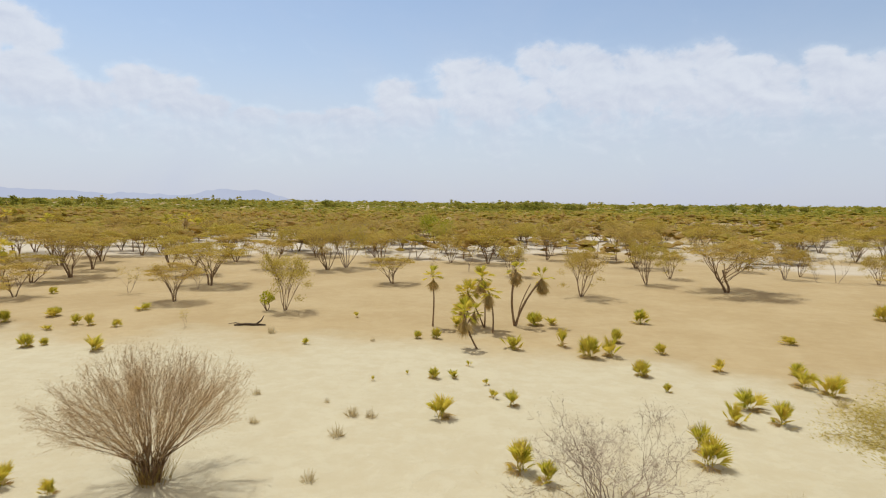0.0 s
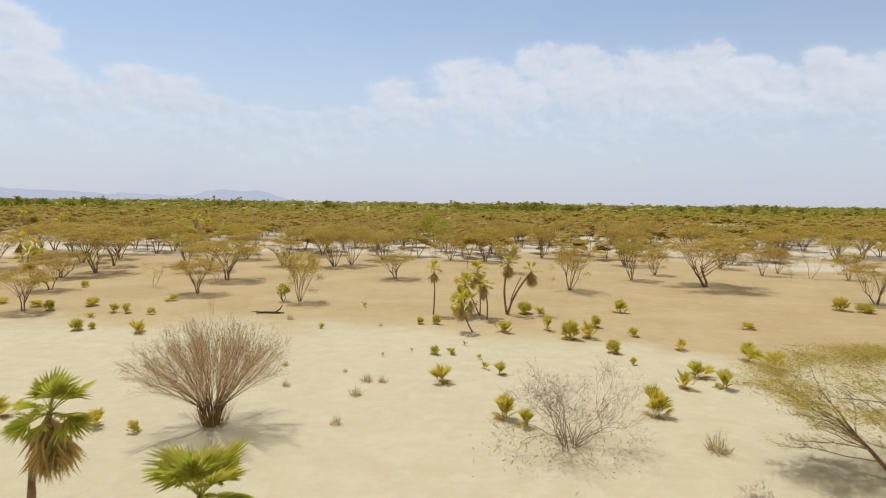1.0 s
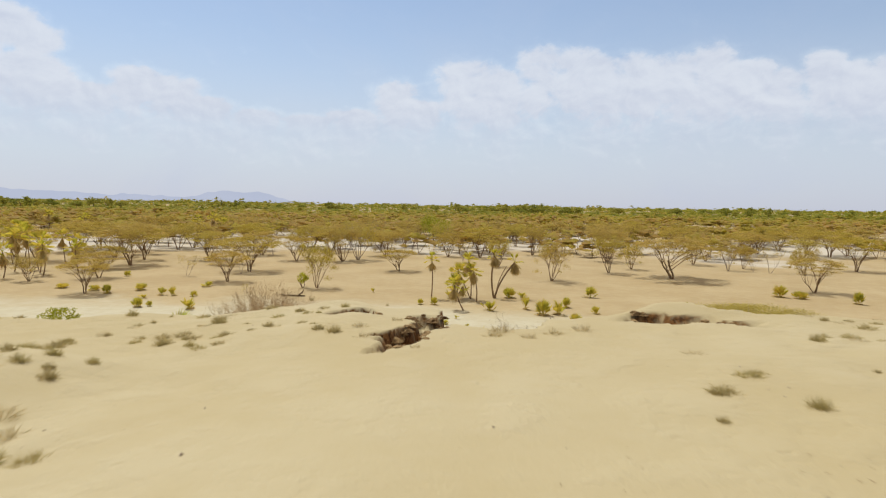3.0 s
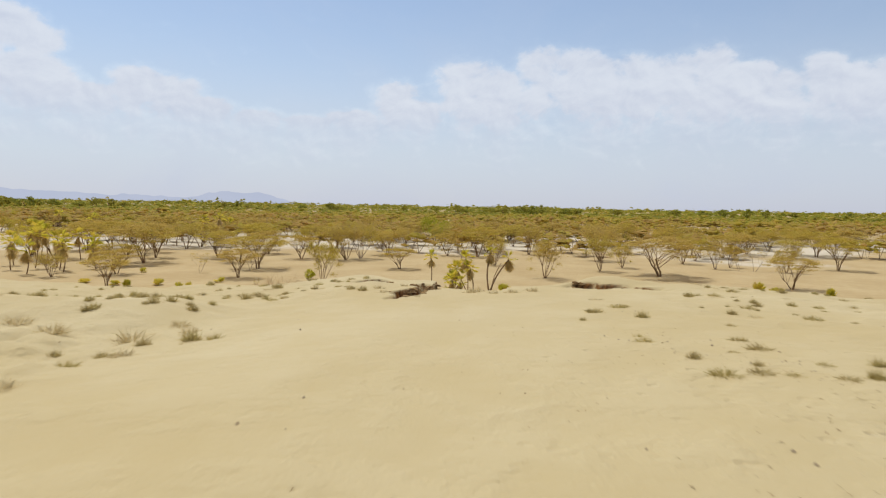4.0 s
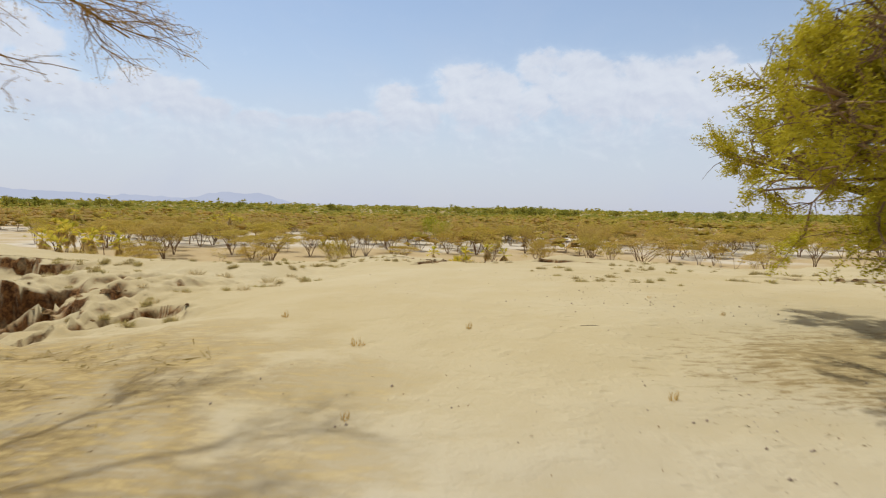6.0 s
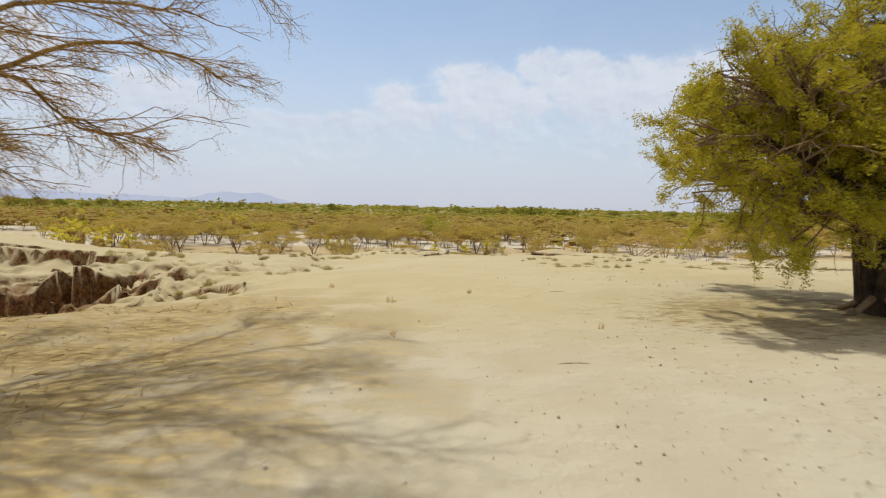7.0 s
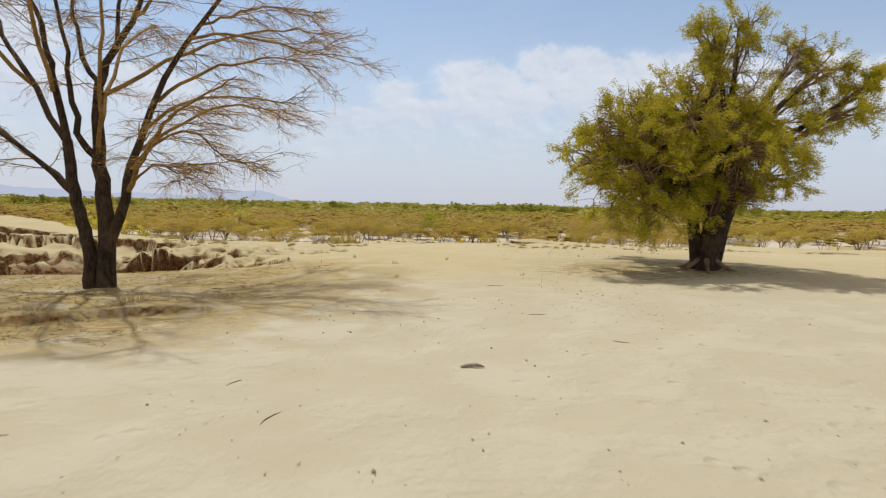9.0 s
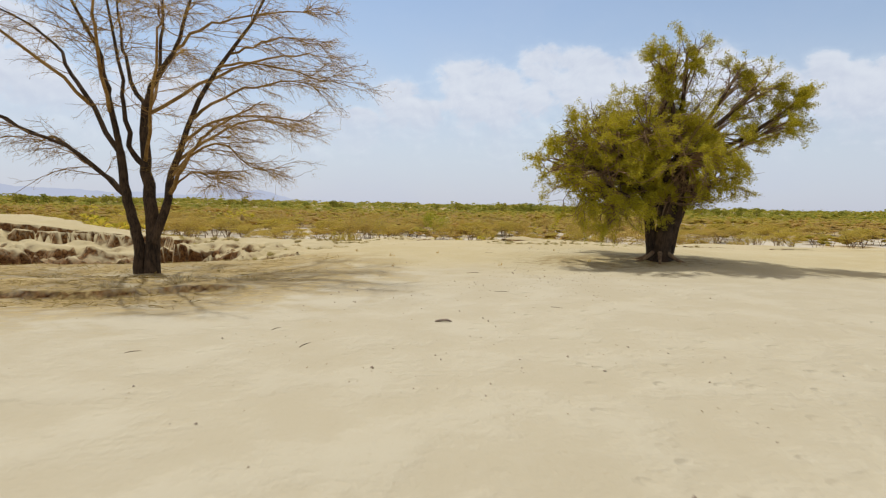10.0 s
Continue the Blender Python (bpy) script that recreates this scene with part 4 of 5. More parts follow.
# ---- doum palms ----
def frond_mesh(seed, blades=13, mat=None, droop=0.25, arc=2.3, stalk=0.42):
    """A fan leaf one metre long that reaches along x: stalk and folded blades."""
    rng = np.random.default_rng(seed)
    b = Buf()
    b.tube([(0, 0, 0), (stalk * 0.5, 0, 0.02), (stalk, 0, 0)], (0.016, 0.012, 0.010), 3)
    for k in range(blades):
        a = (k / (blades - 1) - 0.5) * arc + rng.normal() * 0.03
        ln = (1 - stalk) * (0.72 + 0.28 * math.cos(a * 0.7)) * rng.uniform(0.88, 1.06)
        d = np.array((math.cos(a), math.sin(a), 0.10 - 0.2 * abs(a) / arc))
        side = np.array((-math.sin(a), math.cos(a), 0.0)) * 0.034
        o = np.array((stalk, 0, 0))
        m = o + d * ln * 0.55 + np.array((0, 0, -0.04 * droop))
        e = o + d * ln + np.array((0, 0, -droop * ln * 0.55))
        fold = np.array((0, 0, 0.016))
        b.add([o, m - side + fold, m - fold, m + side + fold, e], None, [(0, 2, 1), (0, 3, 2), (1, 2, 4), (2, 3, 4)])
    return b.mesh("frond", mat)


FRONDS = [frond_mesh(s, 9, LEAF_PALM, dr, 1.45, 0.38) for s, dr in ((1, 0.05), (2, 0.22), (3, 0.45), (9, 0.3))]
FRESH_FRONDS = [frond_mesh(s, 15, LEAF_FRESH, dr, 2.5, 0.40) for s, dr in ((6, 0.10), (7, 0.30), (8, 0.5))]
DRY_FRONDS = [frond_mesh(s, 11, LEAF_DEAD, dr, 1.5, 0.06) for s, dr in ((4, 0.3), (5, 0.5))]


def set_frond(parent, meshes, base, turn, tilt, length, rng, name="frond"):
    ob = part(name, meshes[rng.integers(0, len(meshes))], parent)
    ob.matrix_local = pose(*base, rng.uniform(-25, 25), -tilt, turn) @ Matrix.Diagonal((length, length, length, 1))
    return ob


def dwarf_palm(seed, n, dead):
    """A clump about one metre high and 1.2 m wide."""
    rng = np.random.default_rng(seed)
    t = thing("dwarf_palm", "low clump of yellow-green doum palm fans on sand", "palm", "dwarf palms")
    for k in range(n):
        tilt = rng.uniform(28, 60) if k % 4 == 3 else rng.uniform(58, 88)
        r = rng.uniform(0, 0.22)
        a = rng.uniform(0, 360)
        set_frond(t, FRONDS, (r * math.cos(a), r * math.sin(a), -0.03), k * 360 / n * 2.4 + rng.normal() * 20, tilt, rng.uniform(0.5, 1.15), rng)
    for k in range(dead):
        set_frond(t, DRY_FRONDS, (0, 0, 0.02), rng.uniform(0, 360), rng.uniform(2, 18), rng.uniform(0.5, 0.8), rng, "dead_frond")
    return t


DWARFS = [dwarf_palm(101, 17, 6), dwarf_palm(102, 12, 4), dwarf_palm(103, 20, 8), dwarf_palm(104, 7, 2), dwarf_palm(105, 15, 3)]
# x, y, height, width
DWARFS_RIGHT = (
    (17.9, 105.7, 1.57, 2.17), (13.3, 96.8, 1.33, 1.2), (10.0, 91.7, 1.79, 2.0), (11.7, 92.3, 1.64, 1.8), (15.7, 92.9, 0.96, 1.3),
    (12.3, 87.0, 1.22, 1.4), (12.9, 83.7, 0.63, 0.8), (18.1, 88.3, 1.02, 1.15), (22.9, 87.5, 1.15, 1.5), (22.0, 85.0, 1.44, 2.0),
    (22.6, 83.4, 1.6, 1.8), (14.6, 78.5, 1.3, 1.3), (16.4, 80.8, 1.3, 1.8), (17.1, 78.6, 1.4, 1.6), (11.4, 75.1, 1.6, 1.5),
    (11.0, 73.3, 1.5, 1.9), (43.2, 108.0, 1.7, 2.2), (44.9, 106.7, 1.1, 2.4), (50.0, 103.0, 1.7, 1.5), (27.7, 96.9, 0.8, 1.85))
DWARFS_MIDDLE = (
    (4.5, 94.0, 1.34, 1.74), (8.5, 95.2, 1.84, 1.34), (-1.0, 78.9, 1.5, 1.9), (-1.4, 86.0, 0.8, 1.0), (-0.2, 86.1, 0.7, 0.9),
    (3.1, 80.9, 1.1, 1.2), (2.1, 82.1, 0.7, 0.7), (1.9, 84.7, 0.55, 0.5), (0.9, 88.9, 0.56, 0.54), (-5.3, 85.3, 0.45, 0.35),
    (-3.2, 86.8, 0.42, 0.3), (-3.1, 97.5, 0.77, 0.9), (-1.5, 97.6, 1.06, 1.1), (7.6, 104.2, 1.4, 2.2), (9.2, 104.6, 0.9, 1.6),
    (-9.6, 106.7, 0.8, 0.7), (2.6, 72.6, 1.5, 1.7), (3.6, 71.4, 1.1, 1.3), (-11.9, 94.8, 0.64, 0.9), (0.2, 103.0, 1.2, 1.8))
DWARFS_LEFT = (
    (-30.5, 100.9, 0.8, 1.25), (-34.5, 101.7, 1.25, 1.5), (-33.2, 101.5, 1.2, 1.3), (-38.9, 105.3, 1.0, 2.05), (-35.7, 99.4, 0.6, 1.2),
    (-27.2, 91.9, 1.45, 1.8), (-33.1, 93.0, 1.2, 1.4), (-32.2, 93.8, 0.7, 0.8), (-31.9, 108.9, 0.83, 1.7), (-48.0, 118.9, 0.96, 1.5),
    (-41.6, 102.3, 1.27, 1.3), (-15.8, 69.6, 0.75, 0.85), (-24.2, 71.7, 1.2, 2.0), (-18.2, 70.2, 1.15, 1.35), (-25.3, 69.0, 1.5, 1.7),
    (-49.5, 106.2, 0.7, 2.4), (-44.1, 104.3, 0.8, 2.0), (-19.8, 62.6, 1.5, 2.4), (-17.4, 60.8, 1.3, 2.0), (-4.0, 57.0, 0.9, 0.9))
rnd = random.Random(17)
for row in (DWARFS_RIGHT, DWARFS_MIDDLE, DWARFS_LEFT):
    for x, y, h, w in row:
        model = DWARFS[3] if w < 0.75 else rnd.choice(DWARFS[:3] + DWARFS[4:])
        plant(model, x, y, h * 0.98, w * 0.88, rnd.uniform(0, 360), 1.0, 1.25)
for model in DWARFS:
    for o in (*model.children_recursive, model):
        bpy.data.objects.remove(o)


def trunk_line(base, top, bow, n=8):
    base, top = np.array(base, float), np.array(top, float)
    k = np.linspace(0, 1, n)[:, None]
    return base + (top - base) * k + np.array((bow, bow * 0.4, 0)) * np.sin(k * math.pi)


def palm(seed, base, stems, label, green=12, dry=8, length=1.1, thick=0.10, fans=FRONDS):
    """A doum palm: stems given as (top offset, bow), each with a crown and a skirt of dead fans."""
    rng = np.random.default_rng(seed)
    x, y = base
    t = thing("doum_palm", label, "palm", "tall doum palms", at=(x, y, on_ground(x, y)))
    for top, bow in stems:
        b = Buf()
        line = trunk_line((0, 0, -0.15), top, bow)
        b.tube(line, np.linspace(thick, thick * 0.75, len(line)) * (1 + 0.08 * np.sin(np.arange(len(line)) * 2.5)), 7)
        part("trunk", b.mesh("trunk", BARK_BROWN, True), t)
        for k in range(green):
            set_frond(t, fans, top, k * 360 / green * 2.4 + rng.normal() * 12, rng.uniform(-30, 85), length * rng.uniform(0.8, 1.15), rng)
        for k in range(dry):
            drop = (top[0] + rng.normal() * 0.04, top[1] + rng.normal() * 0.04, top[2] - rng.uniform(0.0, 0.55) * length)
            set_frond(t, DRY_FRONDS, drop, rng.uniform(0, 360), rng.uniform(-88, -68), length * rng.uniform(0.7, 1.15), rng, "dead_frond")
    return t


palm(111, (-2.0, 102.8), (((0.0, 0, 4.7), 0.1),), "slender doum palm with one straight dark trunk", 16, 10, 1.1, 0.08)
palm(112, (1.8, 94.2), (((-1.1, 0.2, 2.7), -0.15),), "leaning young doum palm with a dark bent trunk", 18, 9, 1.3, 0.08)
palm(113, (2.8, 102.6), (((-0.3, 0, 4.6), 0.15), ((-1.6, 0.5, 3.1), 0.1)), "doum palm with two stems and ragged yellow fans", 20, 10, 1.25, 0.07)
palm(114, (1.0, 103.8), (((0.3, 0, 3.1), 0.1),), "short ragged doum palm with hanging dead fans", 20, 12, 1.35, 0.08)
palm(115, (5.7, 103.6), (((0.0, 0, 5.3), -0.35), ((2.5, 0.3, 4.5), -0.4)), "forked doum palm with brown hanging dead fans", 10, 32, 1.2, 0.12)
palm(116, (5.9, 104.0), (((1.3, 0.4, 3.9), -0.3),), "bare bent palm stem among living palms", 0, 0, 0.6, 0.06)
palm(117, (-16.0, 62.4), (((1.3, -0.7, 3.75), -0.2),), "doum palm with a thick skirt of dead fans below the bank", 24, 40, 1.65, 0.15, FRESH_FRONDS)
palm(118, (-7.2, 56.4), (((0.1, -0.1, 3.5), 0.05),), "young doum palm with broad green fans below the bank", 24, 8, 1.75, 0.13, FRESH_FRONDS)
palm(119, (8.6, 49.6), (((0.2, -0.1, 3.0), 0.05),), "young doum palm growing under the edge of the bank", 20, 8, 1.6, 0.12, FRESH_FRONDS)
palm(120, (0.9, 101.0), (((-0.2, 0.1, 2.2), 0.1), ((0.9, 0.2, 1.7), -0.1)), "ragged young doum palm with two low heads", 12, 9, 1.1, 0.06)
palm(121, (3.4, 100.5), (((-0.4, 0, 3.6), 0.2),), "doum palm with a ragged skirt of dead fans", 16, 22, 1.2, 0.08)
FAR_PALMS = ((-60.0, 118.0, 4.2), (-62.5, 121.0, 5.0), (-58.0, 123.5, 3.6), (-66.0, 126.0, 4.6), (-69.0, 119.0, 4.0), (-71.0, 131.0, 5.4),
             (-63.0, 114.0, 3.8), (-67.5, 122.5, 5.2), (-73.5, 126.0, 4.4), (-76.0, 134.0, 5.0), (-80.0, 141.0, 5.8), (-70.0, 139.0, 4.6), (-83.0, 147.0, 5.4), (-64.5, 133.0, 4.2), (-88.0, 152.0, 5.6),
             (-66.0, 188.0, 6.5), (-63.5, 191.0, 7.2), (-59.0, 189.0, 5.6), (-120.0, 210.0, 7.0), (-112.0, 214.0, 6.0))
for i, (x, y, h) in enumerate(FAR_PALMS):
    palm(130 + i, (x, y), (((0.5 * math.sin(i * 2.1), 0, h), 0.3 * math.cos(i)),), "tall doum palm standing among the dry trees", 12, 9, 1.9, 0.09)


# ---- driftwood ----
def dead_log(x, y, turn):
    b = Buf()
    b.tube([(-1.3, 0, 0.10), (-0.4, 0.05, 0.16), (0.6, -0.05, 0.14), (1.5, 0, 0.10)], (0.07, 0.11, 0.12, 0.06), 7)
    b.tube([(0.6, -0.05, 0.14), (1.1, 0.05, 0.50), (1.35, 0.1, 0.95)], (0.09, 0.07, 0.03), 6)
    b.tube([(-0.6, 0, 0.14), (-1.3, 0.5, 0.2), (-2.0, 0.7, 0.08)], (0.06, 0.05, 0.02), 5)
    ob = new("dead_log", b.mesh("dead_log", WOOD_GREY, True))
    ob.matrix_basis = pose(x, y, on_ground(x, y) - 0.03, 0, 0, turn)
    tagged(ob, "dark dead log with a broken branch lying on sand", "log")


dead_log(-18.7, 101.7, 5)


# ---- the bare tree on the bank ----
def spline(pts, n):
    """A smooth line of n points through the given ones."""
    pts = np.asarray(pts, float)
    ext = np.vstack((2 * pts[0] - pts[1], pts, 2 * pts[-1] - pts[-2]))
    out = []
    for s in np.linspace(0, len(pts) - 1.0001, n):
        i = int(s)
        f = s - i
        a, b, c, d = ext[i:i + 4]
        out.append(0.5 * (2 * b + (c - a) * f + (2 * a - 5 * b + 4 * c - d) * f * f + (3 * b - a - 3 * c + d) * f ** 3))
    return np.array(out)


def bare_tree():
    rng = np.random.default_rng(151)
    t = thing("bare_acacia", "tall nearly bare acacia with dark forked trunks on the sandy bank", "tree", at=(-6.08, 18.74, on_ground(-6.08, 18.74)))
    # way of each stem from its foot, radius at its start and end
    trunks = (
        (((-0.18, 0.0, -0.15), (-0.25, 0.04, 0.76), (-0.44, 0.08, 1.34), (-0.58, 0.12, 1.99), (-0.70, 0.16, 2.80)), 0.135, 0.095),
        (((0.08, 0.0, -0.15), (0.06, 0.13, 0.96), (-0.06, 0.25, 1.88), (-0.20, 0.38, 2.47), (-0.32, 0.51, 3.21), (-0.33, 0.63, 3.89), (-0.31, 0.76, 4.21)), 0.175, 0.075),
        (((0.12, -0.04, 0.70), (0.30, 0.13, 1.36), (0.34, 0.31, 1.95), (0.43, 0.48, 2.56), (0.70, 0.82, 3.74), (1.26, 1.17, 5.03), (1.99, 1.52, 6.23), (2.46, 1.86, 7.52)), 0.115, 0.025))
    limbs = (
        (((-0.69, 0.16, 2.75), (-0.88, 0.04, 3.92), (-0.88, -0.07, 4.36), (-1.0, -0.19, 5.13), (-1.38, -0.42, 6.02), (-1.64, -0.54, 6.70)), 0.075, 0.020),
        (((-0.70, 0.16, 2.75), (-1.60, 0.38, 4.03), (-2.05, 0.59, 4.68), (-2.55, 0.81, 5.37), (-3.46, 1.03, 5.98), (-4.60, 1.30, 6.50)), 0.065, 0.015),
        (((-0.09, 0.21, 2.43), (-0.37, 0.07, 2.75), (-0.38, -0.06, 3.34), (-0.42, -0.20, 3.91), (-0.41, -0.33, 4.59), (-0.47, -0.60, 5.86), (-0.44, -0.74, 6.64)), 0.075, 0.018),
        (((-0.34, 0.66, 3.83), (-0.80, 0.88, 4.56), (-1.06, 1.10, 5.28), (-1.26, 1.32, 5.82), (-1.67, 1.76, 7.30)), 0.060, 0.018),
        (((-0.31, 0.76, 4.15), (0.02, 0.70, 4.77), (0.32, 0.64, 5.22), (0.58, 0.58, 5.73), (0.79, 0.52, 6.36), (1.02, 0.46, 7.11)), 0.080, 0.020),
        (((-0.04, 0.76, 4.65), (-0.22, 1.26, 6.01), (-0.39, 1.76, 6.75), (-0.46, 2.26, 7.50)), 0.045, 0.015),
        (((0.35, 0.66, 5.25), (1.08, 0.50, 5.72), (1.71, 0.34, 5.86), (3.07, 0.18, 6.04), (4.20, 0.06, 5.95)), 0.040, 0.010),
        (((1.43, 1.36, 5.35), (2.11, 1.76, 5.74), (2.52, 2.16, 5.95), (3.32, 2.56, 6.07)), 0.032, 0.008),
        (((1.20, 1.16, 4.96), (1.90, 0.94, 5.03), (2.92, 0.71, 4.91), (3.74, 0.49, 4.60), (4.10, 0.30, 4.52)), 0.036, 0.008),
        (((0.68, 0.96, 3.69), (1.35, 1.28, 4.30), (2.10, 1.61, 4.65), (3.02, 1.94, 4.84), (3.50, 2.20, 4.60)), 0.042, 0.008),
        (((0.63, 0.56, 3.10), (1.20, 0.42, 3.46), (1.99, 0.28, 3.68), (2.82, 0.14, 3.68), (3.63, 0.0, 3.50)), 0.040, 0.008),
        (((0.42, 0.36, 2.28), (0.95, 0.52, 2.90), (1.57, 0.68, 3.02), (1.92, 0.84, 2.68), (2.45, 1.0, 2.45)), 0.036, 0.008),
        (((0.41, 0.26, 1.95), (1.04, -0.01, 2.34), (1.66, -0.27, 2.18), (2.05, -0.45, 2.12)), 0.028, 0.007),
        (((0.38, 0.26, 1.82), (0.81, -0.02, 2.40), (1.30, -0.30, 2.96), (1.73, -0.58, 3.25), (2.51, -0.86, 3.64), (3.0, -1.1, 3.80)), 0.055, 0.010),
        (((-0.55, 0.11, 1.80), (-1.01, 0.25, 2.15), (-1.55, 0.40, 2.52), (-2.42, 0.69, 3.09), (-3.04, 0.83, 3.20), (-4.20, 1.12, 3.70), (-5.15, 1.26, 4.05)), 0.062, 0.018),
        (((-0.55, 0.11, 1.76), (-1.06, 0.0, 2.27), (-1.80, -0.21, 2.92), (-2.38, -0.32, 3.13), (-3.06, -0.43, 3.49), (-3.90, -0.60, 3.95)), 0.056, 0.016),
        (((-0.85, 0.0, 3.70), (-0.30, -1.40, 5.0), (0.30, -2.40, 5.8), (1.0, -3.1, 6.1)), 0.045, 0.010),
        (((-1.50, 0.36, 3.90), (-2.20, -0.80, 4.9), (-3.10, -1.80, 5.6), (-4.0, -2.4, 5.9)), 0.045, 0.010),
        (((-0.33, 0.63, 3.70), (1.0, 2.0, 5.0), (2.4, 3.5, 5.9), (3.4, 4.5, 6.0)), 0.050, 0.010),
        (((-0.30, 0.45, 2.90), (-0.80, 2.3, 4.9), (-1.0, 4.0, 6.0), (-1.2, 5.0, 6.3)), 0.050, 0.010),
        (((0.44, 0.50, 2.60), (1.3, 1.8, 3.6), (2.0, 3.2, 3.95), (2.5, 4.5, 3.7)), 0.040, 0.010),
        (((-0.25, 0.40, 2.50), (0.7, -1.1, 4.0), (1.3, -2.1, 4.9), (1.7, -2.9, 5.2)), 0.045, 0.010))
    lines = []
    for k, (pts, r0, r1) in enumerate(trunks + limbs):
        b = Buf()
        line = spline(pts, 14)
        line[1:-1] += rng.normal(size=(12, 3)) * (0.025 if k > 2 else 0.015)
        flare = np.linspace(r0, r1, 14)
        if k < 2:
            flare[:2] *= (1.12, 1.05)
        b.tube(line, flare, 9 if k < 3 else 7)
        part("trunk" if k < 3 else "limb", b.mesh("trunk" if k < 3 else "limb", BARK_DARK if k < 9 or k in (17, 18) else TWIG, True), t)
        lines.append((line, r1))
    twigs, leaves, tips = Buf(), Buf(), []
    for k, (line, r1) in enumerate(lines):
        if k < 2:
            continue
        for j in range(17 if k > 18 else 14):
            f = rng.uniform(0.45 if k < 9 else 0.22, 1.0)
            i = min(12, int(f * 13))
            way = unit(line[i + 1] - line[i])
            d = unit(spread(way, rng.uniform(0.3, 0.95), rng) * np.array((1, 1, 0.25)) + np.array((0, 0, -0.02)))
            length = rng.uniform(0.5, 1.6) * (1.2 - 0.5 * f)
            b1 = bough(line[i], d, length, 6, rng, 0.14, -0.02)
            twigs.tube(b1, np.linspace(max(0.009, r1 * 0.7), 0.005, 7), 4)
            for m in range(7):
                q = b1[rng.integers(1, 7)]
                d2 = unit(spread(b1[-1] - b1[0], rng.uniform(0.3, 0.9), rng) * np.array((1, 1, 0.4)) + np.array((0, 0, -0.06)))
                b2 = bough(q, d2, rng.uniform(0.25, 0.7), 4, rng, 0.16, -0.03)
                twigs.tube(b2, np.linspace(0.0055, 0.003, 5), 3)
                for n in range(2):
                    b3 = bough(b2[rng.integers(1, 5)], spread(b2[-1] - b2[0], 0.7, rng), rng.uniform(0.10, 0.28), 2, rng, 0.15, -0.2)
                    twigs.tube(b3, (0.0035, 0.003, 0.002), 3)
                    tips += [b3[1], b3[2]]
    tips = np.array(tips)
    keep = tips[rng.random(len(tips)) < np.where(tips[:, 0] > 0.6, 0.9, np.where(tips[:, 1] > 1.8, 0.3, 0.22))]
    c = np.repeat(keep, 9, axis=0) + rng.normal(size=(len(keep) * 9, 3)) * np.array((0.05, 0.05, 0.03))
    leaves.leaves(c, 0.030, 0.009, rng, 0.3, True)
    part("branchwork", twigs.mesh("branchwork", TWIG), t)
    part("foliage", leaves.mesh("foliage", LEAF_GOLD), t, "sparse golden-brown withered leaves")


bare_tree()


